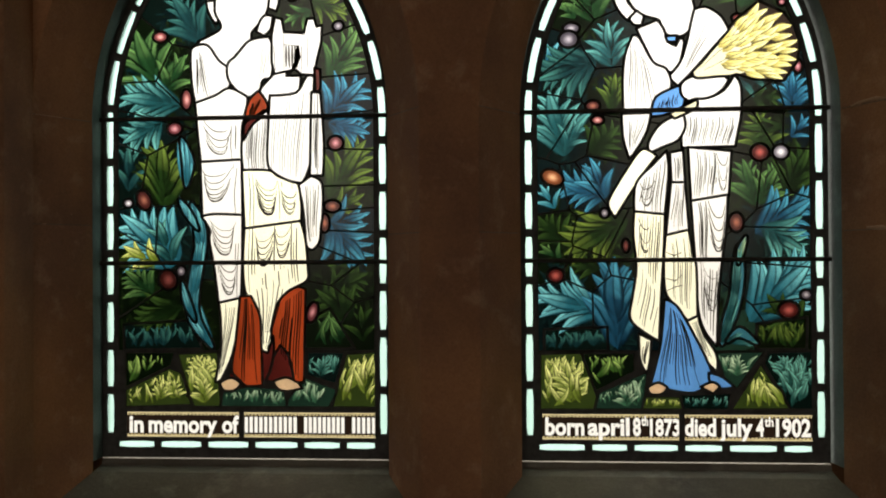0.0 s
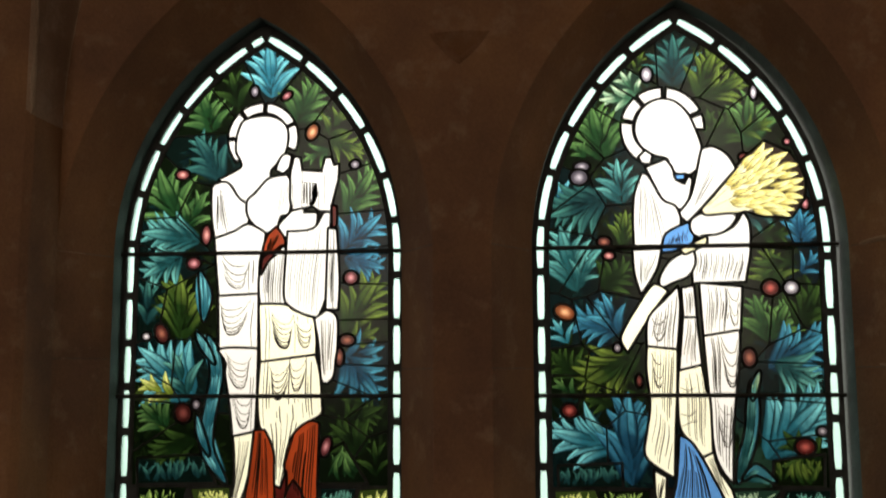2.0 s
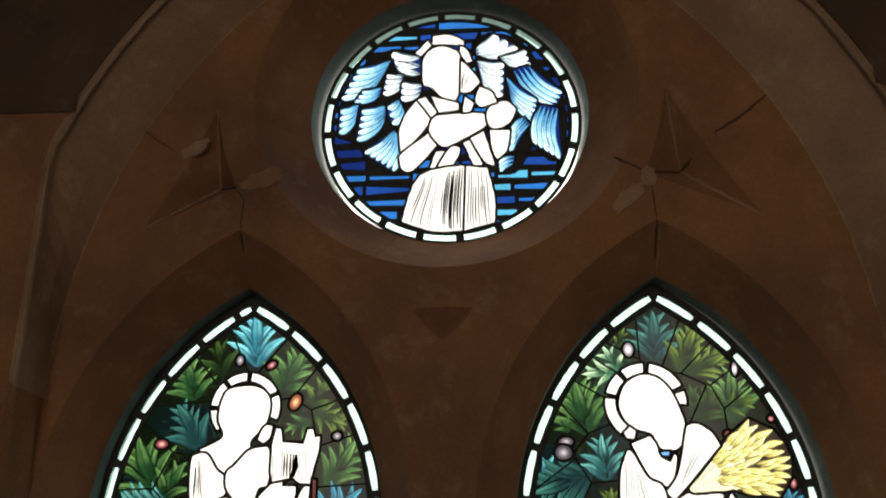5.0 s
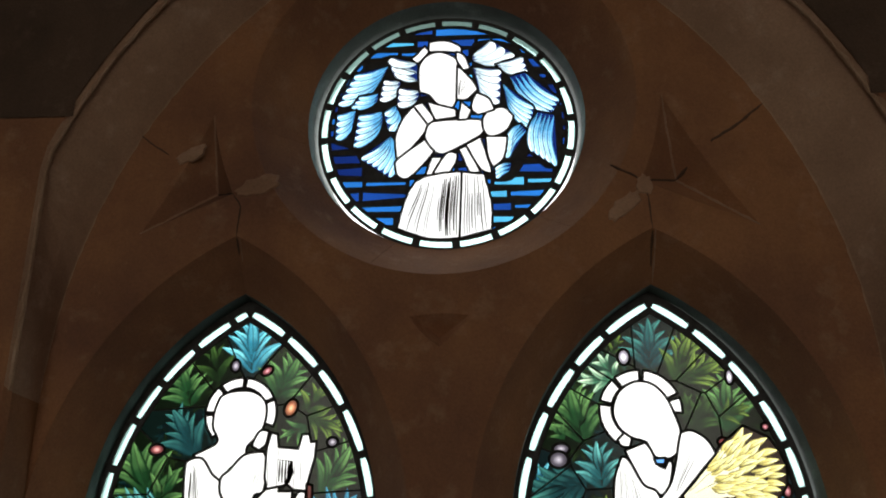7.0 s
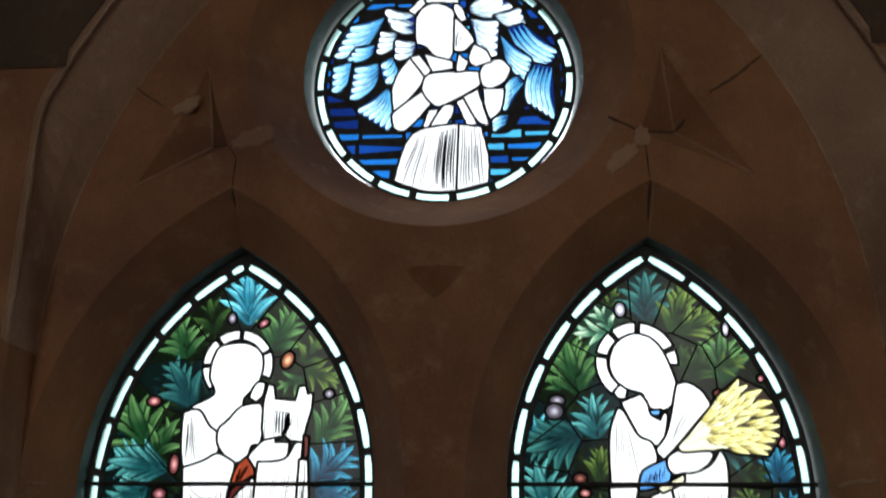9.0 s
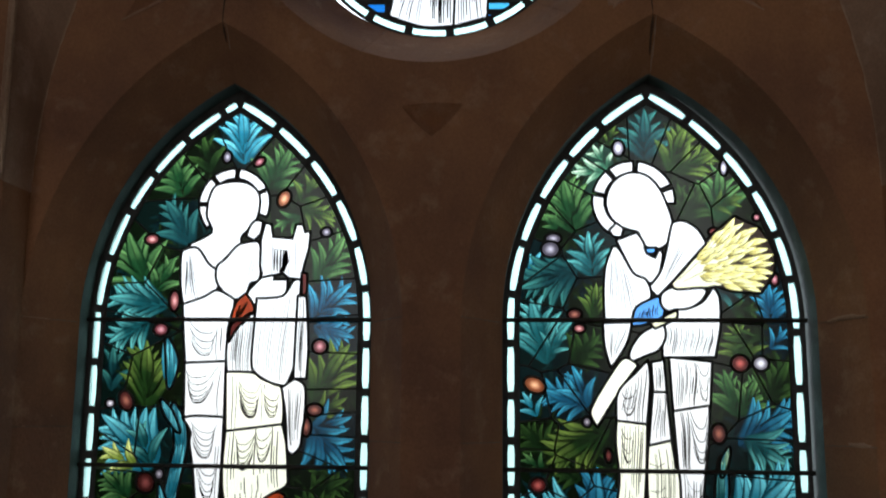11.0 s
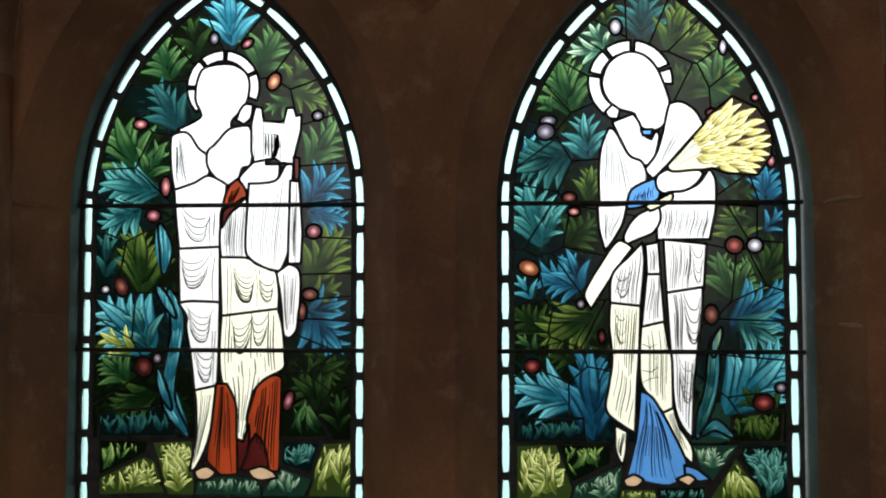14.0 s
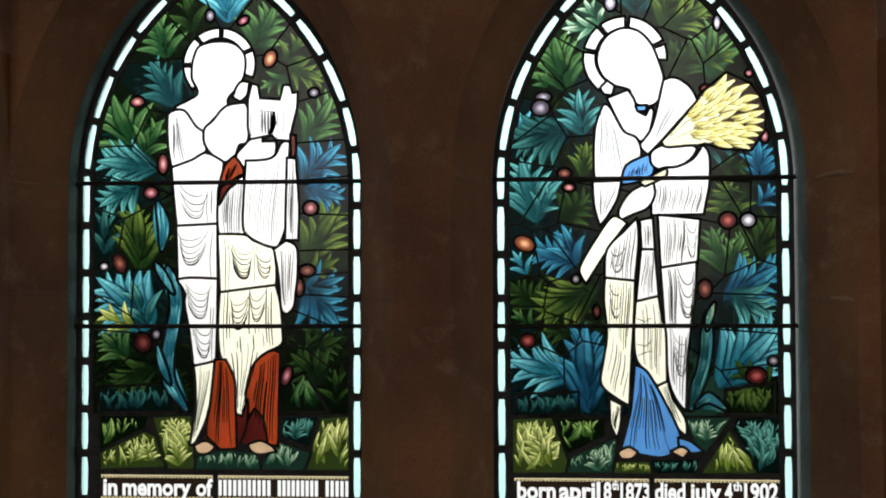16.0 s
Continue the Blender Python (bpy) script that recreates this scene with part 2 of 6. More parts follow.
GLASS = {
    "white": glass("white_glass", (0.74, 0.735, 0.715), 0.08, 18, 0.06, None, 0.35),
    # white glass dimmed to offset the brighter sky behind the roundel
    "white_high": glass("dimmed_white_glass", (0.56, 0.56, 0.555), 0.08, 18, 0.06, None, 0.4),
    "ivory": glass("ivory_glass", (0.93, 0.92, 0.72), 0.14, 14, 0.08, (1, 1, 0.3)),
    "border": glass("pale_green_glass", (0.60, 0.94, 0.87), 0.14, 30, 0.1, None, 0.45),
    "red": glass("flame_red_glass", (0.34, 0.045, 0.012), 0.85, 26, 0.15, (1, 1, 0.2)),
    "dark_red": glass("deep_red_glass", (0.075, 0.009, 0.007), 0.6, 26, 0.2),
    "blue": glass("mid_blue_glass", (0.085, 0.27, 0.60), 0.45, 20, 0.1, (1, 1, 0.3)),
    "tan": glass("tan_glass", (0.62, 0.42, 0.25), 0.4, 40, 0.2),
    "stem": glass("straw_glass", (0.72, 0.67, 0.44), 0.15, 30, 0.1),
    "trunk": glass("blue_green_bark_glass", (0.022, 0.12, 0.155), 0.6, 24, 0.2, (1, 1, 0.25)),
    "azure": glass("azure_glass", (0.010, 0.10, 0.32), 0.5, 20, 0.1, (0.4, 1, 1)),
    "royal": glass("royal_blue_glass", (0.005, 0.035, 0.18), 0.5, 20, 0.1, (0.4, 1, 1)),
    "navy": glass("navy_glass", (0.003, 0.012, 0.08), 0.5, 20, 0.1, (0.4, 1, 1)),
    "aqua": glass("aqua_glass", (0.045, 0.26, 0.42), 0.4, 20, 0.1),
    "letter": glass("clear_lettering", (0.98, 0.98, 0.96), 0.04, 18, 0.03),
    "matt": glass("matted_ground", (0.02, 0.012, 0.008), 0.4, 40, 0.2),
    "gilt": glass("silver_stain_glass", (0.72, 0.62, 0.36), 0.3, 60, 0.2),
}


# ---- building helpers ----
def part(name, bm, mats, parent=None, label="", smooth=False):
    me = bpy.data.meshes.new(name)
    bm.to_mesh(me)
    bm.free()
    for m in (mats if isinstance(mats, (list, tuple)) else (mats,)):
        me.materials.append(m)
    if smooth:
        for p in me.polygons:
            p.use_smooth = True
    ob = new(name, me)
    ob.parent = parent
    if label:
        ob["label"] = label
    return ob


def empty(name, label, category, kind="", at=(0, 0, 0)):
    ob = new(name)
    ob.location = at
    ob.empty_display_size = 0.05
    return tagged(ob, label, category, "", kind)


def arch(w, zs, za, z0, steps=26, cx=0.0):
    """Outline of a pointed opening, from the foot of its left jamb over the apex to the foot of the right one."""
    h = za - zs
    r = (w * w + h * h) / (2 * w)
    a1 = math.asin(h / r)
    side = [(w, z0)] + [(w - r + r * math.cos(a1 * i / steps), zs + r * math.sin(a1 * i / steps)) for i in range(steps + 1)]
    side[-1] = (0.0, za)
    return [(cx - x, z) for x, z in side] + [(cx + x, z) for x, z in side[-2::-1]]


def circle(cx, cz, r, n=72):
    return [(cx + r * math.sin(2 * math.pi * i / n), cz + r * math.cos(2 * math.pi * i / n)) for i in range(n)]


def loft(bm, rows, closed=False):
    """A skin over rows of points with equal counts; each row is a list of (x, y, z) above the saddle bar."""
    vs = [[bm.verts.new((x, y, z + ZB)) for x, y, z in row] for row in rows]
    for a, b in zip(vs, vs[1:]):
        k = len(a)
        for i in range(k if closed else k - 1):
            j = (i + 1) % k
            bm.faces.new((a[i], a[j], b[j], b[i]))
    return vs


def inside(p, poly):
    x, z = p
    hit = False
    for (x0, z0), (x1, z1) in zip(poly, poly[1:] + poly[:1]):
        if (z0 > z) != (z1 > z) and x < x0 + (z - z0) * (x1 - x0) / (z1 - z0):
            hit = not hit
    return hit


def cdt(polys, painted=()):
    """Cuts overlapping outlines into triangles; returns the points, the triangles and, for each, the last outline that holds it (or -1),
    and the last one that is not among the painted ones."""
    from mathutils.geometry import delaunay_2d_cdt
    verts, edges = [], []
    for poly in polys:
        k, m = len(verts), len(poly)
        verts += [Vector(p) for p in poly]
        edges += [(k + i, k + (i + 1) % m) for i in range(m)]
    v, e, f, ov, oe, of = delaunay_2d_cdt(verts, edges, [], 0, 1e-5)
    xy = np.array([tuple(p) for p in v])
    tri = np.array(f)
    mid = xy[tri].mean(axis=1)
    top, base = np.full(len(tri), -1), np.full(len(tri), -1)
    order = np.argsort(mid[:, 0])
    sx = mid[order, 0]
    for n, poly in enumerate(polys):
        q = np.array(poly)
        some = order[np.searchsorted(sx, q[:, 0].min()):np.searchsorted(sx, q[:, 0].max(), "right")]
        near = some[(mid[some, 1] >= q[:, 1].min()) & (mid[some, 1] <= q[:, 1].max())]
        if not len(near):
            continue
        x, z = mid[near, 0][:, None], mid[near, 1][:, None]
        (x0, z0), (x1, z1) = q.T, np.roll(q, -1, axis=0).T
        cross = (z0 > z) != (z1 > z)
        run = np.where(z1 == z0, 1.0, z1 - z0)
        hits = (cross & (x < x0 + (z - z0) * (x1 - x0) / run)).sum(axis=1)
        top[near[hits % 2 == 1]] = n
        if n not in painted:
            base[near[hits % 2 == 1]] = n
    return v, f, top, base


def plate(bm, outer, holes, y):
    """A flat wall face at depth y with openings."""
    v, f, top, _ = cdt([outer] + holes)
    made = {}
    for tri, k in zip(f, top):
        if k == 0:
            for i in tri:
                if i not in made:
                    made[i] = bm.verts.new((v[i].x, y, v[i].y + ZB))
            bm.faces.new([made[i] for i in tri])


# ---- stone tracery and walls ----
FRONT, REVEAL, FACE = -0.15, -0.043, -0.25
CX = 0.376                       # centre line of each light
OC = (-0.002, 0.785)              # centre of the round opening
Z_SILL = -0.610
APEX = {-1: 0.428, 1: 0.434}      # the right-hand head stands a little taller

tracery = empty("window_1", "two pointed lights and a round opening in red sandstone plate tracery", "window", "structure", (0, FRONT, ZB))
wall = empty("wall_north", "thick sandstone and plaster church wall round the window", "wall", "structure", (0, FACE, 0))


def keep(ob, parent):
    """Parents ob and leaves it where it stands."""
    ob.parent = parent
    ob.matrix_parent_inverse = Matrix.Translation(parent.location).inverted()
    return ob


def contain(w, r, zs, cap=None, z0=-0.95, n=30):
    """Half outline of the containing arch, from the foot to the apex."""
    c = w - r
    top = zs + math.sqrt(r * r - c * c)
    pts = [(w, z0), (w, zs)]
    a1 = math.atan2(top - zs, -c)
    pts += [(c + r * math.cos(a1 * i / n), zs + r * math.sin(a1 * i / n)) for i in range(1, n + 1)]
    pts[-1] = (0.0, top)
    return [(min(x, cap) if cap else x, z) for x, z in pts]


def both(half, cx=0.008):
    return [(cx - x, z) for x, z in half] + [(cx + x, z) for x, z in half[-2::-1]]


inner_arch = both(contain(0.71, 1.103, 0.2), 0.018)
outer_arch = both(contain(0.81, 1.203, 0.2, 0.735), 0.04)
light_out = [arch(0.262, -0.01, APEX[s], Z_SILL, 26, s * CX) for s in (-1, 1)]
light_lip = [light_out[0], [(x + 0.009 * min(max((x - CX) / 0.15, 0), 1), z) for x, z in light_out[1]]]   # the outer edge of one reveal is flared
light_front = [arch(0.323, -0.027, 0.503, -0.95, 26, s * (CX - 0.005)) for s in (-1, 1)]
oculus_front = circle(*OC, 0.362)

# spandrel sinkings: curved three-sided hollows
SINK = {
    1: [(0.404, 0.764), (0.358, 0.594), (0.556, 0.504), (0.427, 0.616)],
    -1: [(-0.433, 0.748), (-0.384, 0.586), (-0.550, 0.509), (-0.429, 0.608)],
}


def bowed(a, b, bow, n=8):
    (x0, z0), (x1, z1) = a, b
    nx, nz = -(z1 - z0), x1 - x0
    return [(x0 + (x1 - x0) * i / n + nx * bow * math.sin(math.pi * i / n), z0 + (z1 - z0) * i / n + nz * bow * math.sin(math.pi * i / n)) for i in range(n)]


def sinking(a, b, c, deep, depth, bows):
    rim = bowed(a, b, bows[0]) + bowed(b, c, bows[1]) + bowed(c, a, bows[2])
    return rim, deep, depth


sinkings = [
    sinking(*SINK[1][:3], SINK[1][3], 0.055, (0.03, 0.0, 0.02)),
    sinking(*SINK[-1][:3], SINK[-1][3], 0.055, (-0.03, -0.0, -0.02)),
    sinking((-0.055, 0.346), (0.05, 0.348), (-0.003, 0.292), (-0.003, 0.318), 0.035, (0.04, 0.05, 0.05)),
]
# one sheet of stone between the openings
bm = bmesh.new()
plate(bm, inner_arch, light_front + [oculus_front] + [s[0] for s in sinkings], FRONT)
for rim, (dx, dz), depth in sinkings:
    vs = [bm.verts.new((x, FRONT, z + ZB)) for x, z in rim]
    tip = bm.verts.new((dx, FRONT + depth, dz + ZB))
    for i in range(len(vs)):
        bm.faces.new((vs[i], vs[(i + 1) % len(vs)], tip))
bmesh.ops.remove_doubles(bm, verts=bm.verts, dist=1e-5)
bmesh.ops.recalc_face_normals(bm, faces=bm.faces)
keep(part("tracery_face", bm, STONE), tracery)


def fillet(name, pts, width, rise, mat, y0=FRONT):
    """A thin ridge or open joint that runs over the stone along a few points (x, depth behind the face, z)."""
    rnd = random.Random(int(abs(pts[0][0]) * 9000) + len(pts))
    line = []
    for (xa, ya, za), (xb, yb, zb) in zip(pts, pts[1:]):
        n = max(3, int(math.hypot(xb - xa, zb - za) / 0.012))
        line += [(xa + (xb - xa) * i / n + rnd.uniform(-0.0012, 0.0012), ya + (yb - ya) * i / n, za + (zb - za) * i / n + rnd.uniform(-0.0012, 0.0012)) for i in range(n)]
    line.append(pts[-1])
    rows = []
    for i, (x, y, z) in enumerate(line):
        (ax, _, az), (bx, _, bz) = line[max(i - 1, 0)], line[min(i + 1, len(line) - 1)]
        d = math.hypot(bx - ax, bz - az) or 1
        w = width / 2 * rnd.uniform(0.65, 1.25) * (0.3 if i in (0, len(line) - 1) else 1)
        nx, nz = -(bz - az) / d * w, (bx - ax) / d * w
        rows.append([(x + nx, y0 + y + 0.002, z + nz), (x + nx * 0.4, y0 + y - rise, z + nz * 0.4), (x - nx * 0.4, y0 + y - rise, z - nz * 0.4), (x - nx, y0 + y + 0.002, z - nz)])
    bm = bmesh.new()
    loft(bm, rows)
    bmesh.ops.recalc_face_normals(bm, faces=bm.faces)
    return keep(part(name, bm, mat), tracery)


def patch(cx, cz, rx, rz, turn, seed):
    """A pale smear of repair mortar, a few millimetres proud."""
    rnd = random.Random(seed)
    n, c, s = 22, math.cos(turn), math.sin(turn)
    rim = []
    for i in range(n):
        a = 2 * math.pi * i / n
        k = rnd.uniform(0.78, 1.12)
        x, z = rx * k * math.cos(a), rz * k * math.sin(a)
        rim.append((cx + x * c - z * s, cz + x * s + z * c))
    bm = bmesh.new()
    loft(bm, [[(x, FRONT + 0.001, z) for x, z in rim], [(cx + (x - cx) * 0.9, FRONT - 0.003, cz + (z - cz) * 0.9) for x, z in rim],
              [(cx + (x - cx) * 0.5, FRONT - 0.0042, cz + (z - cz) * 0.5) for x, z in rim]], True)
    bm.faces.new(list(bm.verts)[-n:])
    bmesh.ops.recalc_face_normals(bm, faces=bm.faces)
    return keep(part("mortar_patch", bm, PALE, None, "pale smear of old repair mortar"), tracery)


# colour of the mortar smears and of the painted highlights on the carving
PALE = stone("pale_mortar_and_highlight", (0.44, 0.28, 0.18), (0.56, 0.40, 0.29), (0.32, 0.18, 0.11), 0.95, 0.8)
JOINT = stone("open_joint", (0.11, 0.06, 0.035), (0.1, 0.07, 0.05), (0.04, 0.025, 0.018), 0.95, 0.2)
for s in (1, -1):
    (ax, az), (bx, bz), (cx, cz), (dx, dz) = SINK[s]
    # pale strips along the carved lines stand in for the light they catch
    fillet("carved_ridge", [(ax, 0.0, az), (dx, 0.052, dz)], 0.007, 0.003, PALE)
    fillet("carved_ridge", [(cx, 0.0, cz), (dx, 0.052, dz)], 0.007, 0.003, PALE)
    fillet("open_joint", [(bx, -0.001, bz), (dx, 0.051, dz)], 0.006, 0.0015, JOINT)
    if s > 0:
        fillet("open_joint", [(dx, 0.050, dz), (0.462, 0.010, 0.645), (0.490, -0.0005, 0.671), (0.540, -0.0005, 0.705), (0.585, -0.0005, 0.742)], 0.008, 0.001, JOINT)
        fillet("open_joint", [(bx, -0.0005, bz), (0.330, -0.0005, 0.612), (0.304, -0.0005, 0.626)], 0.006, 0.001, JOINT)
    else:
        fillet("open_joint", [(-0.480, 0.004, 0.648), (-0.530, -0.0005, 0.680), (-0.583, -0.0005, 0.718)], 0.005, 0.001, JOINT)
    # joint between the two stones of each arch head
    fillet("arch_joint", [(s * 0.371, 0.001, 0.50), (s * 0.374, 0.106, 0.436)], 0.006, 0.001, JOINT)
    fillet("arch_joint", [(s * 0.371 + 0.006, 0.001, 0.498), (s * 0.374 + 0.005, 0.106, 0.434)], 0.004, 0.0025, PALE)
    fillet("open_joint", [(s * 0.371, -0.0005, 0.503), (s * 0.368, -0.0005, 0.56), (bx, -0.0005, bz)], 0.004, 0.001, JOINT)
# worn bed joints on the jambs
for pts in ([(-0.694, 0.006, -0.190), (-0.674, 0.045, -0.180), (-0.657, 0.078, -0.188)], [(0.692, 0.005, -0.010), (0.672, 0.045, -0.007), (0.655, 0.08, -0.012)],
            [(0.690, 0.008, -0.214), (0.668, 0.052, -0.211)], [(-0.693, 0.007, -0.010), (-0.668, 0.056, -0.013)]):
    fillet("worn_joint", pts, 0.020 if pts[0][0] < 0 and pts[0][2] < -0.1 else 0.008, 0.0004, PALE)
# worn arrises of the containing arch and wall opening, pale to paint their highlight
CHIP_HIGHLIGHT = stone("chipped_arris_highlight", (0.46, 0.32, 0.22), (0.62, 0.48, 0.36), (0.28, 0.17, 0.10), 0.95, 0.6)
fillet("worn_arris", [(x, FACE - FRONT, z) for x, z in outer_arch if z > -0.75], 0.008, 0.0012, CHIP_HIGHLIGHT)
fillet("worn_arris", [(x, 0.0, z) for x, z in inner_arch if z > -0.75], 0.0045, 0.001, CHIP_HIGHLIGHT)
patch(-0.337, 0.602, 0.045, 0.020, 0.35, 3)
patch(0.325, 0.545, 0.042, 0.017, 0.75, 8)
patch(0.362, 0.585, 0.016, 0.022, 0.0, 9)
patch(-0.47, 0.668, 0.035, 0.014, 0.5, 11)


def jamb_stone(rows, name="jamb_stone", mat=STONE):
    bm = bmesh.new()
    loft(bm, rows)
    bmesh.ops.recalc_face_normals(bm, faces=bm.faces)
    return keep(part(name, bm, mat), tracery)


# splayed jambs and arch stones of both lights, with open joints on mortar
for k, s in enumerate((-1, 1)):
    fo, ba = light_front[k], light_lip[k]
    half = len(fo) // 2
    for side in (0, 1):
        f_line = fo[:half + 1] if side == 0 else fo[::-1][:half + 1]
        b_line = ba[:half + 1] if side == 0 else ba[::-1][:half + 1]
        # bed joints up the straight jamb
        beds = [-0.95, -0.195 if (s, side) == (-1, 0) else -0.215, -0.012, 0.0]
        fx, bx = f_line[0][0], b_line[0][0]
        for za, zb in ((-0.95, beds[1]), (beds[1], beds[2])):
            zs = np.linspace(za + 0.0007, zb - 0.0007, 9)
            jamb_stone([[(bx, REVEAL, max(z, -0.95)) for z in zs], [((bx + fx) / 2, (REVEAL + FRONT) / 2, z) for z in zs], [(fx, FRONT, z) for z in zs]])
        # arch stones
        f_arc, b_arc = f_line[1:], b_line[1:]
        b_arc = [(b_arc[0][0], beds[2] + 0.0007)] + b_arc[1:]
        f_arc = [(f_arc[0][0], beds[2] + 0.0007)] + f_arc[1:]
        cuts = [0, 13, len(b_arc) - 1]
        for a, b in zip(cuts, cuts[1:]):
            fr, bk = f_arc[a:b + 1], b_arc[a:b + 1]
            jamb_stone([[(x, REVEAL, z) for x, z in bk], [((x + u) / 2, (REVEAL + FRONT) / 2, (z + v) / 2) for (x, z), (u, v) in zip(bk, fr)], [(x, FRONT, z) for x, z in fr]], "arch_stone")
        # mortar behind the joints
        jamb_stone([[(x + (0.003 if side else -0.003), REVEAL, z) for x, z in b_line], [(x + (0.003 if side else -0.003), FRONT + 0.004, z) for x, z in f_line]], "mortar_bed", MORTAR)
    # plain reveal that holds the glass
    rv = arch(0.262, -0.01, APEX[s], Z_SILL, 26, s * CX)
    jamb_stone([[(x, 0.03, z) for x, z in rv], [(x, REVEAL, z) for x, z in ba]], "glazing_reveal", REVEAL_DIM)
    # sloping sill
    x0, x1 = s * CX - 0.262, s * CX + 0.262
    f0, f1 = s * (CX - 0.005) - 0.323, s * (CX - 0.005) + 0.323
    bm = bmesh.new()
    rows = []
    for j, (y, z, t) in enumerate(((0.03, Z_SILL, 0), (-0.004, Z_SILL - 0.002, 0), (-0.008, Z_SILL - 0.012, 0), (REVEAL, Z_SILL - 0.018, 0.0), (-0.1, Z_SILL - 0.05, 0.55), (FRONT, Z_SILL - 0.085, 1), (FACE - 0.03, Z_SILL - 0.15, 1.0))):
        a, b = x0 + (f0 - x0) * t, x1 + (f1 - x1) * t
        rows.append([(a + (b - a) * i / 12, y, z) for i in range(13)])
    loft(bm, rows)
    bmesh.ops.recalc_face_normals(bm, faces=bm.faces)
    keep(part("sill_slope", bm, SILL), tracery)

# round opening: splay and reveal in curved blocks
LIP = 0.275                       # outer edge of the flared reveal
rows_y = [(REVEAL + 0.001, LIP), (REVEAL - 0.002, LIP + 0.004), (-0.1, 0.323), (FRONT, 0.362)]
jamb_stone([[(x, 0.03, z) for x, z in circle(*OC, 0.262) + [circle(*OC, 0.262)[0]]], [(x, REVEAL, z) for x, z in circle(*OC, LIP) + [circle(*OC, LIP)[0]]]], "glazing_reveal", REVEAL_LIT)
for j in range(6):
    bm = bmesh.new()
    ang = [2 * math.pi * (j + i / 14) / 6 + 0.0012 * (i == 0) - 0.0012 * (i == 14) + 0.35 for i in range(15)]
    loft(bm, [[(OC[0] + r * math.sin(a), y, OC[1] + r * math.cos(a)) for a in ang] for y, r in rows_y])
    bmesh.ops.recalc_face_normals(bm, faces=bm.faces)
    keep(part("ring_stone", bm, STONE, None, "", True), tracery)

# rere-arch band between tracery and wall face: bare stone jambs, a limewashed head
last = len(inner_arch) - 1
for name, mat, i0, i1 in (("rere_jamb", STONE, 0, 1), ("rere_arch", PLASTER, 1, last - 1), ("rere_jamb", STONE, last - 1, last)):
    bm = bmesh.new()
    pairs = list(zip(inner_arch, outer_arch))[i0:i1 + 1]
    loft(bm, [[(x, FRONT, z) for (x, z), _ in pairs],
              [(x * 0.6 + u * 0.4, FRONT + (FACE - FRONT) * 0.4, z * 0.6 + v * 0.4) for (x, z), (u, v) in pairs],
              [(u * 0.98 + x * 0.02, FACE + 0.012, v * 0.98 + z * 0.02) for (x, z), (u, v) in pairs],
              [(u + (0.01 if u > 0 else -0.01), FACE, v + 0.008) for _, (u, v) in pairs]])
    bmesh.ops.recalc_face_normals(bm, faces=bm.faces)
    keep(part(name, bm, mat), wall)
# inner wall face with the arched opening, down to the floor and up to the ceiling
open_line = [(u + (0.01 if u > 0 else -0.01), v + 0.008) for u, v in outer_arch]
open_line[0], open_line[-1] = (open_line[0][0], -0.8), (open_line[-1][0], -0.8)
bm = bmesh.new()
band_z = 0.70                    # dressed stone below; rubble above, its colour darkened to stand in for shade
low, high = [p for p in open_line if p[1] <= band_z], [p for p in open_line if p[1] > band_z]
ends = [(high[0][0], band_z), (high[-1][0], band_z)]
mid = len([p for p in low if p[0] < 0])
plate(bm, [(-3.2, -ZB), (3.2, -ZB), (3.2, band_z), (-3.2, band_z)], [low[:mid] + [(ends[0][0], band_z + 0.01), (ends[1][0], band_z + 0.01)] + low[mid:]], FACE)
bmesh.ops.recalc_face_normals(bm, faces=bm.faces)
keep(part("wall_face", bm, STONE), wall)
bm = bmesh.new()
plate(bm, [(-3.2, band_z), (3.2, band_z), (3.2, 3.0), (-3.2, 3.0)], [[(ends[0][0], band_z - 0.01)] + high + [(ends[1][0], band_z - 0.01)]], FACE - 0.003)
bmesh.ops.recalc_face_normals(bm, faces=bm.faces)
keep(part("rubble_face", bm, WALL, None, "rubble above the arch, darkened to stand in for shade"), wall)
# outer leaf of the wall, so that no sky shows round the tracery
bm = bmesh.new()
plate(bm, [(-3.4, -ZB), (3.4, -ZB), (3.4, 3.0), (-3.4, 3.0)], light_out + [circle(*OC, 0.262)], 0.03)
keep(part("outer_leaf", bm, STONE), wall)
bm = bmesh.new()
loft(bm, [[(-0.74, FACE - 0.035, -0.76), (0.74, FACE - 0.035, -0.76)], [(-0.74, FACE - 0.035, -0.80), (0.74, FACE - 0.035, -0.80)], [(-0.74, FACE, -0.83), (0.74, FACE, -0.83)]])
keep(part("sill_nosing", bm, SILL), wall)


def slab(name, x0, x1, y0, y1, z0, z1, mat, label, cat):
    bm = bmesh.new()
    bmesh.ops.create_cube(bm, size=1, matrix=Matrix.Translation(((x0 + x1) / 2, (y0 + y1) / 2, (z0 + z1) / 2)) @ Matrix.Diagonal((x1 - x0, y1 - y0, z1 - z0, 1)))
    return tagged(part(name, bm, mat), label, cat, "", "structure")


# unseen floor, ceiling and side walls, kept dark so that little light bounces back
slab("floor", -3.4, 3.4, -6.0, 0.03, -0.2, 0.0, FLOORM, "worn grey stone church floor", "floor")
slab("ceiling", -3.4, 3.4, -6.0, 0.03, 4.78, 4.95, WALL, "unseen aisle ceiling, darkened to cut bounced light", "ceiling")
slab("wall_west", -3.4, -3.2, -5.8, 0.03, 0.0, 4.78, WALL, "plain unseen side wall, darkened to cut bounced light", "wall")
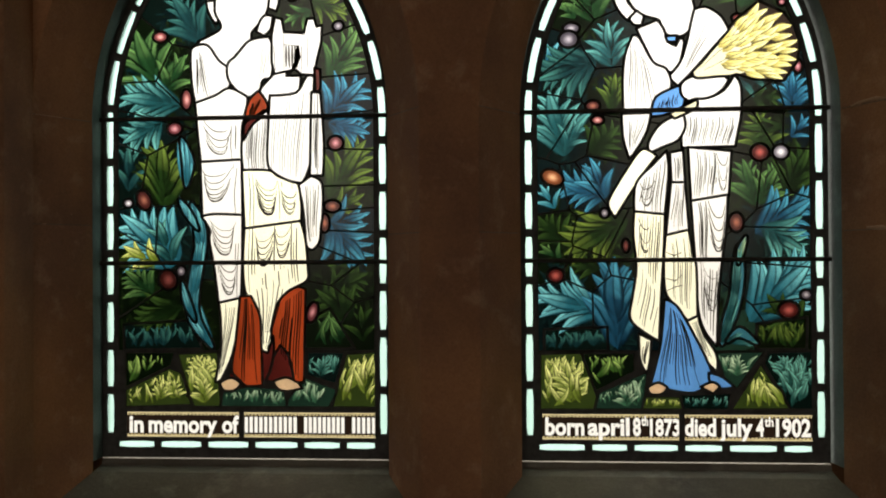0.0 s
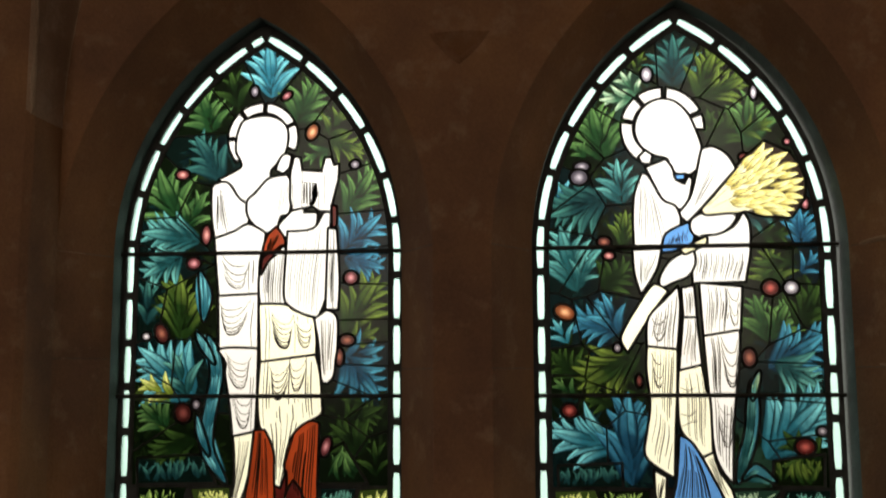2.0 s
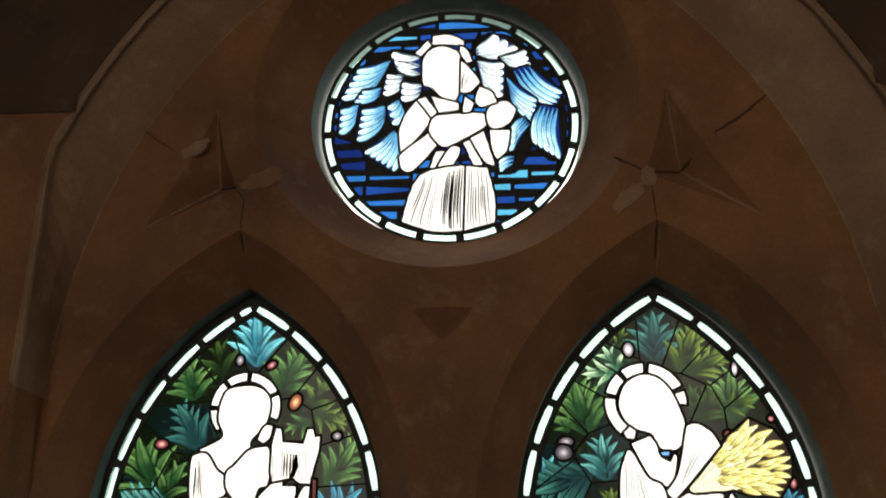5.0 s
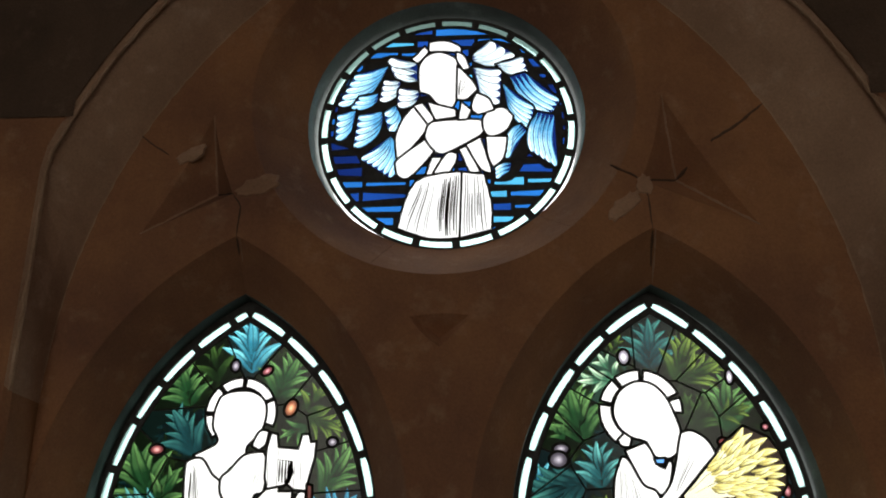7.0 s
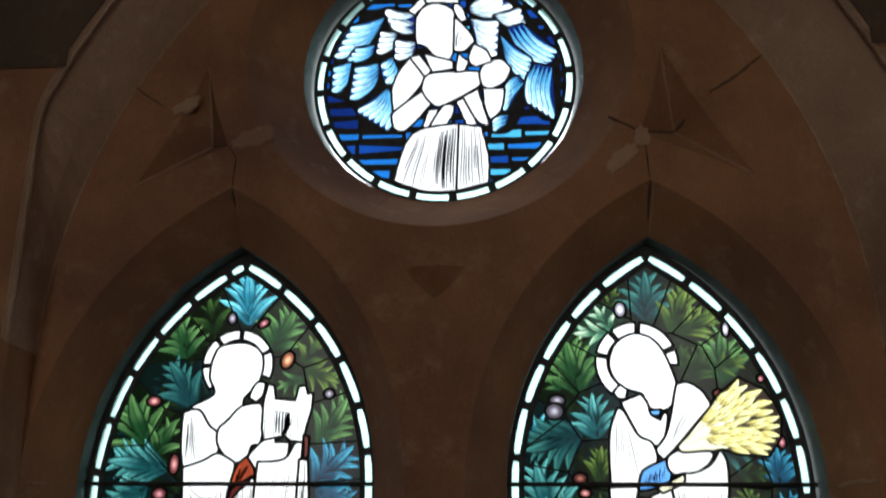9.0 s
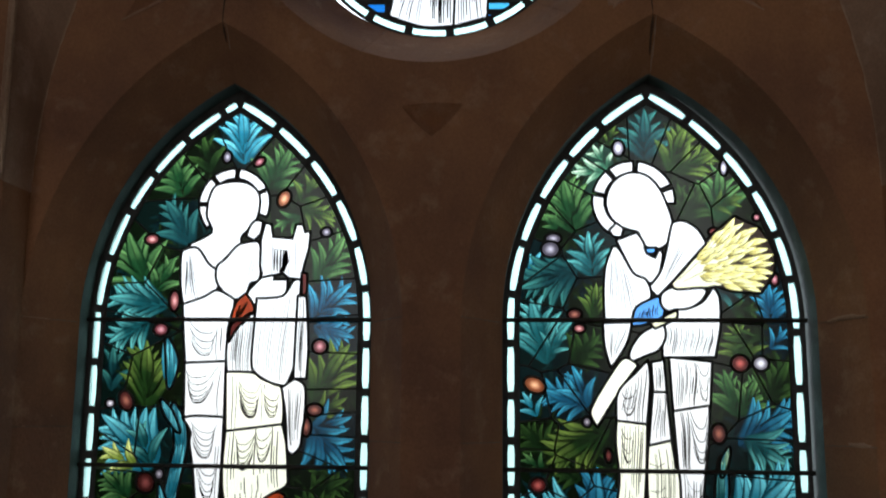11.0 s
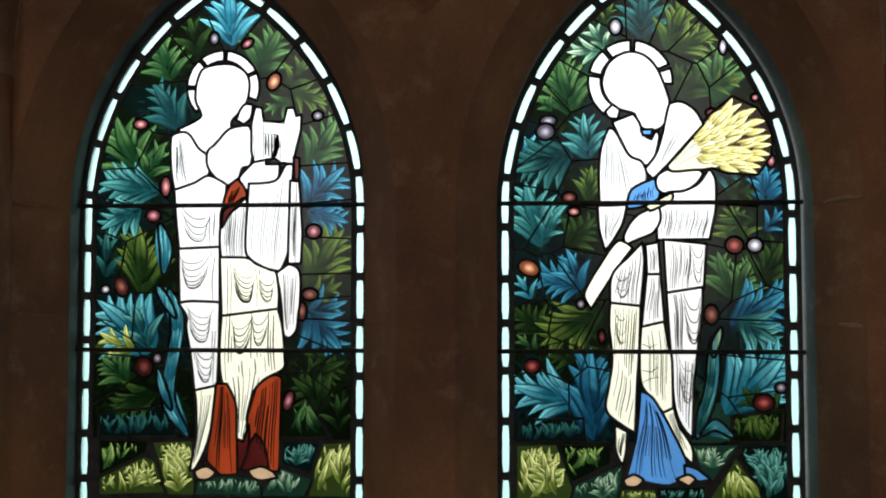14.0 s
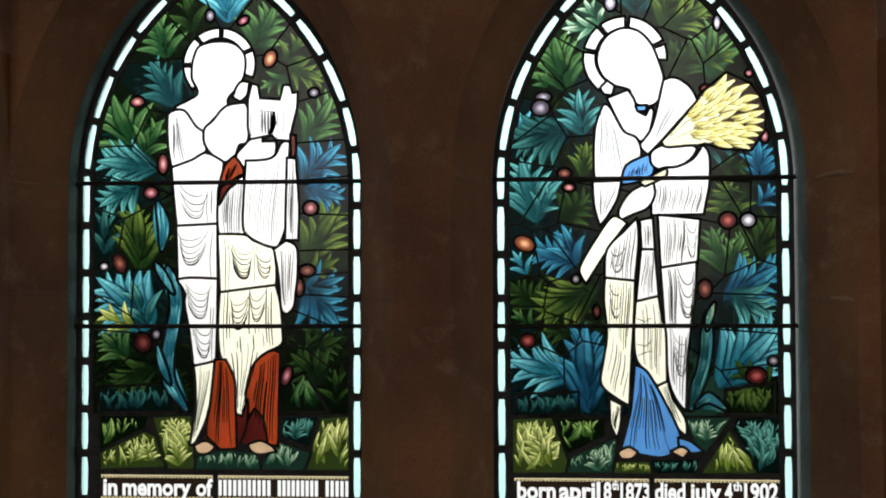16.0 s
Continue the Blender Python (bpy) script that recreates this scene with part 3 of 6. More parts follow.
slab("wall_east", 3.2, 3.4, -5.8, 0.03, 0.0, 4.78, WALL, "plain unseen side wall, darkened to cut bounced light", "wall")
# wall behind, with two openings for the daylight
bm = bmesh.new()
for y in (-5.8, -5.6):
    plate(bm, [(-3.2, -ZB), (3.2, -ZB), (3.2, 3.0), (-3.2, 3.0)], [[(x - 0.45, -0.25), (x + 0.45, -0.25), (x + 0.45, 2.1), (x - 0.45, 2.1)] for x in (-1.35, 1.35)], y)
tagged(part("wall_south", bm, PLASTER), "plain plastered wall with two tall window openings", "wall", "", "structure")


# ---- stained glass ----
def smooth_loop(pts, n=4, corner=64):
    """A closed outline eased through its points; sharp corners stay sharp."""
    out, k = [], len(pts)

    def slope(i):
        (ax, az), (x, z), (bx, bz) = pts[i - 1], pts[i], pts[(i + 1) % k]
        turn = abs((math.atan2(bz - z, bx - x) - math.atan2(z - az, x - ax) + math.pi) % (2 * math.pi) - math.pi)
        return (0.0, 0.0) if turn > math.radians(corner) else ((bx - ax) * 0.5, (bz - az) * 0.5)
    for i in range(k):
        p, q, u, w = pts[i], pts[(i + 1) % k], slope(i), slope((i + 1) % k)
        for j in range(n):
            t = j / n
            h = (2 * t ** 3 - 3 * t * t + 1, t ** 3 - 2 * t * t + t, 3 * t * t - 2 * t ** 3, t ** 3 - t * t)
            out.append(tuple(h[0] * p[c] + h[1] * u[c] + h[2] * q[c] + h[3] * w[c] for c in (0, 1)))
    return out


def grown(pts, d):
    """The outline moved outwards by d."""
    area = sum(a[0] * b[1] - b[0] * a[1] for a, b in zip(pts, pts[1:] + pts[:1]))
    side, out, k = (1 if area > 0 else -1), [], len(pts)
    for i in range(k):
        (ax, az), (x, z), (bx, bz) = pts[i - 1], pts[i], pts[(i + 1) % k]
        u, v = (x - ax, z - az), (bx - x, bz - z)
        lu, lv = math.hypot(*u) or 1, math.hypot(*v) or 1
        nx, nz = (u[1] / lu + v[1] / lv) * side, -(u[0] / lu + v[0] / lv) * side
        ln = math.hypot(nx, nz)
        if ln > 0.2:
            f = d * min(2 / ln, 1.8) / ln
            x, z = x + nx * f, z + nz * f
        out.append((x, z))
    return out


class Glazing:
    """One leaded panel: outlines are stacked by rank and then cut into a flat patchwork of panes."""

    def __init__(self, owner, outline):
        self.owner, self.shapes, self.lines = owner, [(outline, None, 0, LEAD, None)], []
        self.names = {}

    def pane(self, name, label=""):
        key = len(self.names)
        self.names[key] = (name, label)
        return key

    def add(self, poly, key, rank, mat, uv=None):
        self.shapes.append((poly, key, rank, mat, uv))

    def piece(self, name, mat, pts, rank=5, round_=True, label=""):
        key = self.pane(name, label)
        self.add(smooth_loop(grown(pts, 0.0032)) if round_ else grown(pts, 0.0025), key, rank, GLASS[mat] if isinstance(mat, str) else mat)
        return key

    def line(self, pts, width=0.0016):
        self.lines.append((pts, width))

    def leaflet(self, key, base, tip, width, mat, bend=0.0, rank=3, n=6, blunt=False):
        (x0, z0), (x1, z1) = base, tip
        dx, dz = x1 - x0, z1 - z0
        nx, nz = -dz, dx
        length = math.hypot(dx, dz)
        mid, up, down = [], [], []
        own = int(abs(tip[0] * 7919 + tip[1] * 6101) * 10) % 7

        def wide(s):
            if blunt:
                return width / length * (0.5 + 0.5 * s) * math.sqrt(max(1 - (max(s - 0.8, 0) / 0.2) ** 2, 0))
            return width / length * (math.sin(math.pi * s ** 0.75) ** 0.8 if 0.001 < s < 0.999 else 0)
        for i in range(n + 1):
            s = i / n if not blunt else (i / n) ** 0.6
            c = bend * math.sin(math.pi * s)
            h = wide(s)
            px, pz = x0 + dx * s + nx * c, z0 + dz * s + nz * c
            mid.append((px, pz))
            up.append((px + nx * h, pz + nz * h))
            down.append((px - nx * h, pz - nz * h))

        def uv(p):
            ax, az = p[0] - x0, p[1] - z0
            s = min(max((ax * dx + az * dz) / length ** 2, 0), 1)
            d = (ax * nx + az * nz) / length ** 2 - bend * math.sin(math.pi * s)
            h = wide(s)
            return own + 0.02 + 0.96 * s, 0.5 + 0.5 * max(-1, min(d / h, 1)) if h > 1e-4 else 0.75
        self.add(mid + up[-2:0:-1], key, rank, mat, uv)
        self.add(mid + down[-2:0:-1], key, rank, mat, uv)

    def spray(self, base, tip, spread, pairs, kind, key, seed, rank=3, slim=1.0):
        """A leaf spray: a fan of leaflets in pairs along a curved rib, with one at the tip."""
        rnd = random.Random(seed)
        (x0, z0), (x1, z1) = base, tip
        a0, length = math.atan2(z1 - z0, x1 - x0), math.hypot(x1 - x0, z1 - z0)
        mat = LEAF[kind]
        length *= 1.08
        tip = (x0 + (x1 - x0) * 1.08, z0 + (z1 - z0) * 1.08)
        if pairs > 2:
            pairs += 1
        for k in range(pairs):
            f = k / max(pairs - 0.35, 1)
            for side in (1, -1):
                ang = a0 + side * (math.radians(spread) * (1 - 0.55 * f) + rnd.uniform(-0.1, 0.1))
                ln = length * (0.72 - 0.28 * f) * rnd.uniform(0.86, 1.12)
                s = 0.02 + 0.66 * f
                b = (x0 + (x1 - x0) * s, z0 + (z1 - z0) * s)
                t = (b[0] + ln * math.cos(ang), b[1] + ln * math.sin(ang))
                self.leaflet(key, b, t, ln * 0.142 * slim * rnd.uniform(0.85, 1.2), mat, side * -0.12, rank + 0.0005 * k)
        b = (x0 + (x1 - x0) * 0.36, z0 + (z1 - z0) * 0.36)
        self.leaflet(key, b, tip, length * 0.11 * slim, mat, rnd.uniform(-0.05, 0.05), rank + 0.004)

    def blades(self, poly, kind, key, seed, count, height, lean=0.35, rank=3):
        """Grass painted on one pane: blades that fan from points along its foot."""
        rnd = random.Random(seed)
        xs, zs = [p[0] for p in poly], [p[1] for p in poly]
        if min(zs) < -0.43:
            kind = {"green": "turf", "teal": "sea", "bluegreen": "sea"}.get(kind, kind)
        # tufts of broad leaves first, single blades between them
        for i in range(count // 2):
            x, z, h = rnd.uniform(min(xs), max(xs)), rnd.uniform(min(zs), max(zs)), height * rnd.uniform(0.7, 1.0)
            if all(inside((x + u * h, z + v * h), poly) for u, v in ((0, 0), (0, 1.05), (-0.55, 0.5), (0.55, 0.5))):
                self.spray((x, z), (x + rnd.uniform(-0.2, 0.2) * h, z + h), 62, 3, kind, key, seed * 37 + i, rank + (max(zs) - z) * 3)
        for i in range(int(count * 1.1)):
            x, z = rnd.uniform(min(xs), max(xs)), rnd.uniform(min(zs), max(zs) - height * 0.3)
            a = math.pi / 2 + rnd.uniform(-lean, lean) * 2
            h = height * rnd.uniform(0.6, 1.15)
            for trial in range(3):
                if not inside((x + h * math.cos(a), z + h * math.sin(a)), poly):
                    h *= 0.65
            if h > height * 0.25 and inside((x, z), poly) and inside((x + h * math.cos(a), z + h * math.sin(a)), poly):
                self.leaflet(key, (x, z), (x + h * math.cos(a), z + h * math.sin(a)), h * rnd.uniform(0.11, 0.17), LEAF[kind], rnd.uniform(-0.16, 0.16), rank + (max(zs) - z) * 3, 5)

    def berry(self, cx, cz, rx, rz, kind, turn=0.0, rank=4.5):
        key = self.pane("fruit_pane", kind + " tinted round fruit pane")
        c, s = math.cos(turn), math.sin(turn)
        n = 14
        for i in range(n):
            a, b = 2 * math.pi * i / n, 2 * math.pi * (i + 1) / n
            q = [(cx, cz)] + [(cx + rx * math.cos(t) * c - rz * math.sin(t) * s, cz + rx * math.cos(t) * s + rz * math.sin(t) * c) for t in (a, b)]
            self.add(q, key, rank, BERRY[kind], lambda p: (0.5, min(1, math.hypot(((p[0] - cx) * c + (p[1] - cz) * s) / rx, (-(p[0] - cx) * s + (p[1] - cz) * c) / rz))))

    def cells(self, outline, seeds, rank=1, flat=1.0):
        """Panes of the ground: every point of the outline goes to the nearest seed."""
        for i, (x, z, key, mat, *_) in enumerate(seeds):
            poly = list(outline)
            for j, (u, v, *_) in enumerate(seeds):
                if i == j or (u - x) ** 2 + (v - z) ** 2 > 0.3:
                    continue
                mx, mz, nx, nz = (x + u) / 2, (z + v) / 2, u - x, (v - z) * flat
                out = []
                for (ax, az), (bx, bz) in zip(poly, poly[1:] + poly[:1]):
                    da, db = (ax - mx) * nx + (az - mz) * nz, (bx - mx) * nx + (bz - mz) * nz
                    if da <= 0:
                        out.append((ax, az))
                    if (da < 0 < db) or (db < 0 < da):
                        t = da / (da - db)
                        out.append((ax + (bx - ax) * t, az + (bz - az) * t))
                poly = out
                if len(poly) < 3:
                    break
            if len(poly) >= 3:
                self.add(poly, key, rank, mat)

    def letters(self, text, x, z, height, width, key, rank=6, bold=0.032):
        cu = bpy.data.curves.new("lettering", "FONT")
        cu.body, cu.size, cu.offset, cu.resolution_u = text, 1.0, bold, 3
        ob = new("lettering", cu)
        me = ob.to_mesh()
        co = [v.co.copy() for v in me.vertices]
        x0, x1 = min(c.x for c in co), max(c.x for c in co)
        for p in me.polygons:
            self.add([(x + (co[i].x - x0) / (x1 - x0) * width, z + co[i].y * height) for i in p.vertices], key, rank, GLASS["letter"])
        ob.to_mesh_clear()
        bpy.data.objects.remove(ob)
        bpy.data.curves.remove(cu)

    def build(self, lead=0.0052):
        self.shapes.sort(key=lambda s: s[2])
        v, f, top, base = cdt([s[0] for s in self.shapes], {i for i, s in enumerate(self.shapes) if s[1] == "paint"})
        panes, edges = {}, {}
        for tri, best, under in zip(f, top, base):
            if under < 0:
                continue
            key = self.shapes[under][1]
            panes.setdefault(key, []).append((tri, best))
            for a, b in zip(tri, tri[1:] + tri[:1]):
                edges.setdefault((min(a, b), max(a, b)), []).append(key)
        # split what other panes cut apart; crumbs go under the lead
        whole = {None: panes.pop(None, [])}
        for key, tris in panes.items():
            by_edge, root = {}, list(range(len(tris)))

            def find(i):
                while root[i] != i:
                    root[i] = root[root[i]]
                    i = root[i]
                return i
            for i, (tri, best) in enumerate(tris):
                for a, b in zip(tri, tri[1:] + tri[:1]):
                    e = (min(a, b), max(a, b))
                    if e in by_edge:
                        root[find(i)] = find(by_edge[e])
                    by_edge[e] = i
            groups = {}
            for i, item in enumerate(tris):
                groups.setdefault(find(i), []).append(item)
            for k, items in groups.items():
                area = sum(abs((v[t[1]].x - v[t[0]].x) * (v[t[2]].y - v[t[0]].y) - (v[t[2]].x - v[t[0]].x) * (v[t[1]].y - v[t[0]].y)) / 2 for t, b in items)
                if area < 3e-5:
                    whole[None] += items
                else:
                    whole[(key, k)] = items
        for full, tris in whole.items():
            key = None if full is None else full[0]
            me_v, me_f, me_m, me_uv, mats, idx = [], [], [], [], [], {}
            for tri, best in tris:
                m, fn = (self.shapes[best][3], self.shapes[best][4]) if key is not None else (LEAD, None)
                if m not in mats:
                    mats.append(m)
                for i in tri:
                    if i not in idx:
                        idx[i] = len(me_v)
                        me_v.append((v[i].x, -0.0015 if key is None else 0.0, v[i].y + ZB))
                    me_uv.append(fn((v[i].x, v[i].y)) if fn else (0.5, 0.5))
                me_f.append([idx[i] for i in tri])
                me_m.append(mats.index(m))
            name, label = ("lead_ground", "") if key is None else self.names[key]
            me = bpy.data.meshes.new(name)
            me.from_pydata(me_v, [], me_f)
            for m in mats:
                me.materials.append(m)
            me.polygons.foreach_set("material_index", me_m)
            uv = me.uv_layers.new(name="UVMap")
            uv.data.foreach_set("uv", [c for q in me_uv for c in q])
            ob = new(name, me)
            keep(ob, self.owner)
            if label:
                ob["label"] = label
        # rounded lead strips wherever two panes meet
        vs, fs, nodes = [], [], {}
        for (a, b), keys in edges.items():
            if len(keys) != 2 or keys[0] == keys[1]:
                continue
            leafy = all(k is not None and self.names[k][0] == "leaf_pane" for k in keys)
            w = lead / 2 * (0.75 if None in keys else 0.65 if leafy else 1.0)
            p, q = Vector(v[a]), Vector(v[b])
            d = q - p
            if d.length < 1e-6:
                continue
            n = Vector((-d.y, d.x)).normalized() * w
            k = len(vs)
            for c in (p, q):
                nodes[tuple(c)] = max(nodes.get(tuple(c), 0), w)
                vs += [(c.x + n.x, 0.0, c.y + n.y + ZB), (c.x + n.x * 0.55, -0.0028, c.y + n.y * 0.55 + ZB), (c.x - n.x * 0.55, -0.0028, c.y - n.y * 0.55 + ZB), (c.x - n.x, 0.0, c.y - n.y + ZB)]
            fs += [(k, k + 1, k + 5, k + 4), (k + 1, k + 2, k + 6, k + 5), (k + 2, k + 3, k + 7, k + 6)]
        for (x, z), w in nodes.items():
            k = len(vs)
            for r, y in ((w * 0.55, -0.0028), (w, 0.0)):
                vs += [(x + r * math.cos(math.pi * i / 4), y, z + r * math.sin(math.pi * i / 4) + ZB) for i in range(8)]
            fs.append(tuple(range(k, k + 8)))
            fs += [(k + i, k + (i + 1) % 8, k + 8 + (i + 1) % 8, k + 8 + i) for i in range(8)]
        me = bpy.data.meshes.new("lead_came")
        me.from_pydata(vs, [], fs)
        me.materials.append(LEAD)
        ob = new("lead_came", me)
        tagged(keep(ob, self.owner), "dark grey lead strips between the panes", kind="stuff")
        # trace lines fired on the glass
        vs, fs = [], []
        for pts, width in self.lines:
            k0, m = len(vs), len(pts)
            for i, (x, z) in enumerate(pts):
                (ax, az), (bx, bz) = pts[max(i - 1, 0)], pts[min(i + 1, m - 1)]
                d = math.hypot(bx - ax, bz - az) or 1
                h = width / 2 * (0.35 + 0.65 * math.sin(math.pi * (0.12 + 0.76 * i / max(m - 1, 1))))
                vs += [(x - (bz - az) / d * h, -0.0009, z + (bx - ax) / d * h + ZB), (x + (bz - az) / d * h, -0.0009, z - (bx - ax) / d * h + ZB)]
            fs += [(k0 + 2 * i, k0 + 2 * i + 1, k0 + 2 * i + 3, k0 + 2 * i + 2) for i in range(m - 1)]
        if vs:
            me = bpy.data.meshes.new("painted_tracing")
            me.from_pydata(vs, [], fs)
            me.materials.append(PAINT)
            tagged(keep(new("painted_tracing", me), self.owner), "dark trace lines fired on the glass", kind="stuff")


def border_band(g, path, half, pitch, gap, seed, start=0.0):
    """Pale panes in a row along a path."""
    rnd = random.Random(seed)
    seg = [math.dist(a, b) for a, b in zip(path, path[1:])]
    total = sum(seg)

    def at(s):
        for (a, b), d in zip(zip(path, path[1:]), seg):
            if s <= d or (b is path[-1]):
                t = min(s / d, 1)
                return (a[0] + (b[0] - a[0]) * t, a[1] + (b[1] - a[1]) * t), ((b[0] - a[0]) / d, (b[1] - a[1]) / d)
            s -= d
    s = start
    while s < total - 0.02:
        e = min(s + pitch * rnd.uniform(0.88, 1.12), total)
        if total - e < 0.03:
            e = total
        k = max(2, int((e - s) / 0.02) + 1)
        left, right = [], []
        for i in range(k + 1):
            (x, z), (tx, tz) = at(s + gap / 2 + (e - s - gap) * i / k)
            h = half * (0.8 if i in (0, k) else 1)
            left.append((x - tz * h, z + tx * h))
            right.append((x + tz * h, z - tx * h))
        g.add(left + right[::-1], g.pane("border_pane"), 3.9, GLASS["border"])
        s = e


def drape(g, a, b, c, d, n, sway=0.004, width=0.0013, seed=0):
    """Fold lines that run down a garment side by side, from between a and b to between c and d."""
    rnd = random.Random(seed)
    w, ph = sway * rnd.uniform(0.3, 0.6), rnd.uniform(0, 2)
    n, width = int(n * 1.5), width * 1.1
    for i in range(n):
        t = (i + rnd.uniform(0.2, 0.8)) / n
        p, q = (a[0] + (b[0] - a[0]) * t, a[1] + (b[1] - a[1]) * t), (c[0] + (d[0] - c[0]) * t, c[1] + (d[1] - c[1]) * t)
        s0, s1 = rnd.choice((-0.03, -0.03, 0.05, 0.3)), rnd.choice((1.03, 1.03, 0.95, 0.75))
        row = [(p[0] + (q[0] - p[0]) * k + w * math.sin(math.pi * k * 1.4 + ph), p[1] + (q[1] - p[1]) * k) for k in [s0 + (s1 - s0) * j / 8 for j in range(9)]]
        g.line(row, width * rnd.choice((0.9, 1.2, 1.7)))


def swags(g, x, z, w, drop, n, width=0.0017):
    """Hanging folds: slack loops one under the other, each with one side longer."""
    rnd = random.Random(int(abs(x * 9000 + z * 7000)))
    side = rnd.choice((-1, 1))
    n = n * 2
    # the straight folds stop where the loops hang
    kept = []
    for pts, wide in g.lines:
        run = []
        for p in pts:
            if abs(p[0] - x) < w * 0.95 and z - drop * 1.2 < p[1] < z + 0.002:
                if len(run) > 1:
                    kept.append((run, wide))
                run = []
            else:
                run.append(p)
        if len(run) > 1:
            kept.append((run, wide))
    g.lines = kept
    for i in range(n):
        f = i / (n - 1)
        top, sag, half = z + 0.004 - drop * 0.72 * f, drop * (0.36 + 0.22 * math.sin(math.pi * f)), w * (1.05 - 0.3 * f) * rnd.uniform(0.9, 1.05)
        row = []
        for j in range(-8, 9):
            u = j / 8
            row.append((x + half * u + side * 0.25 * half * (1 - u * u), top - sag * (1 - abs(u) ** 2.6) - (0.25 * sag if u * side > 0 else 0) * u * u))
        g.line(row[:rnd.choice((17, 17, 14))], width * rnd.choice((0.75, 1.0, 1.25)))


def wing(g, kind, r0, r1, t0, t1, n, rank):
    """One pane of a wing: long round-ended feathers that fan from the edge r0-r1 to the edge t0-t1."""
    key = g.pane("wing_pane", "pale blue glass painted with feathers")
    k = len(g.shapes)
    gap = max(math.dist(r0, r1), math.dist(t0, t1)) / n
    r0, r1, t0, t1 = [(p[0] + (p[0] - q[0]) * 0.07, p[1] + (p[1] - q[1]) * 0.07) for p, q in ((r0, t0), (r1, t1), (t0, r0), (t1, r1))]
    for i in range(n):
        f = (i + 0.5) / n
        b, t = [(p[0] + (q[0] - p[0]) * f, p[1] + (q[1] - p[1]) * f) for p, q in ((r0, r1), (t0, t1))]
        g.leaflet("paint", b, t, gap * 0.62, LEAF[kind], 0.10 if r0[0] < OC[0] else -0.10, rank + 0.05 - 0.002 * i, 8, True)
    g.add(grown(hull([p for s in g.shapes[k:] for p in s[0]]), 0.002), key, rank, GLASS["navy"])


def fillers(g, field, seeds, count, seed, low):
    """Faint leaves that fill the dark ground between the sprays."""
    rnd = random.Random(seed)
    xs, zs = [p[0] for p in field], [p[1] for p in field]
    for i in range(count):
        x, z, a = rnd.uniform(min(xs), max(xs)), rnd.uniform(low, max(zs)), rnd.uniform(0, 2 * math.pi)
        if not inside((x, z), field):
            continue
        near = min(seeds, key=lambda s: (s[0] - x) ** 2 + (s[1] - z) ** 2)
        kind = "dim_teal" if near[4] in ("sky", "blue", "teal", "bluegreen") else "dim_green"
        ln = rnd.uniform(0.034, 0.06)
        g.spray((x, z), (x + ln * math.cos(a), z + ln * math.sin(a)), 50, 2, kind, "paint", seed + i, 1.5)



TONE = {"sky": "pale turquoise", "teal": "blue-green", "blue": "deep blue", "bluegreen": "dark teal", "green": "green", "olive": "olive green",
        "dark": "very dark green", "lime": "yellow-green", "mint": "grey-green", "wheat": "golden yellow"}


def clipped(poly, field):
    """What of an outline lies within a convex field (points clockwise)."""
    for (ax, az), (bx, bz) in zip(field, field[1:] + field[:1]):
        out = []
        side = [(x - ax) * (bz - az) - (z - az) * (bx - ax) for x, z in poly]
        for (p, dp), (q, dq) in zip(zip(poly, side), zip(poly[1:] + poly[:1], side[1:] + side[:1])):
            if dp >= 0:
                out.append(p)
            if dp * dq < 0:
                t = dp / (dp - dq)
                out.append((p[0] + (q[0] - p[0]) * t, p[1] + (q[1] - p[1]) * t))
        poly = out
        if len(poly) < 3:
            return []
    return poly


def ring(cx, cz, ri, ro, a, b, n=8):
    """Part of a ring between two angles in degrees."""
    t = [math.radians(a + (b - a) * i / n) for i in range(n + 1)]
    return [(cx + ro * math.cos(q), cz + ro * math.sin(q)) for q in t] + [(cx + ri * math.cos(q), cz + ri * math.sin(q)) for q in t[::-1]]


def trunk(g, path, half, kind, seed):
    """A winding stem: one long pane with painted strands."""
    rnd = random.Random(seed)
    key = g.pane("trunk_pane", "blue-green glass painted as a winding stem")
    left, right = [], []
    for i, (x, z) in enumerate(path):
        (ax, az), (bx, bz) = path[max(i - 1, 0)], path[min(i + 1, len(path) - 1)]
        d = math.hypot(bx - ax, bz - az)
        k = half * (0.4 if i in (0, len(path) - 1) else 1.0)
        nx, nz = -(bz - az) / d * k, (bx - ax) / d * k
        left.append((x + nx, z + nz))
        right.append((x - nx, z - nz))
    g.add(smooth_loop(left + right[::-1], 4, 100), key, 4, GLASS["trunk"])
    for i in range(len(path) - 1):
        for j in range(3):
            f = (j - 1) * 0.55
            b, t = path[min(i + 2, len(path) - 1)], path[i]
            side = half * f
            g.leaflet("paint", (b[0] + side * 0.6, b[1]), (t[0] + side, t[1] + rnd.uniform(-0.006, 0.008)), half * rnd.uniform(0.34, 0.46), LEAF[kind], rnd.uniform(-0.05, 0.05), 4.2 + 0.01 * (len(path) - i) + 0.001 * j)


def hull(pts):
    """The outline that wraps round all the points."""
    pts = sorted(set(pts))

    def chain(row):
        out = []
        for p in row:
            while len(out) > 1 and (out[-1][0] - out[-2][0]) * (p[1] - out[-2][1]) <= (out[-1][1] - out[-2][1]) * (p[0] - out[-2][0]):
                out.pop()
            out.append(p)
        return out[:-1]
    return chain(pts) + chain(pts[::-1])


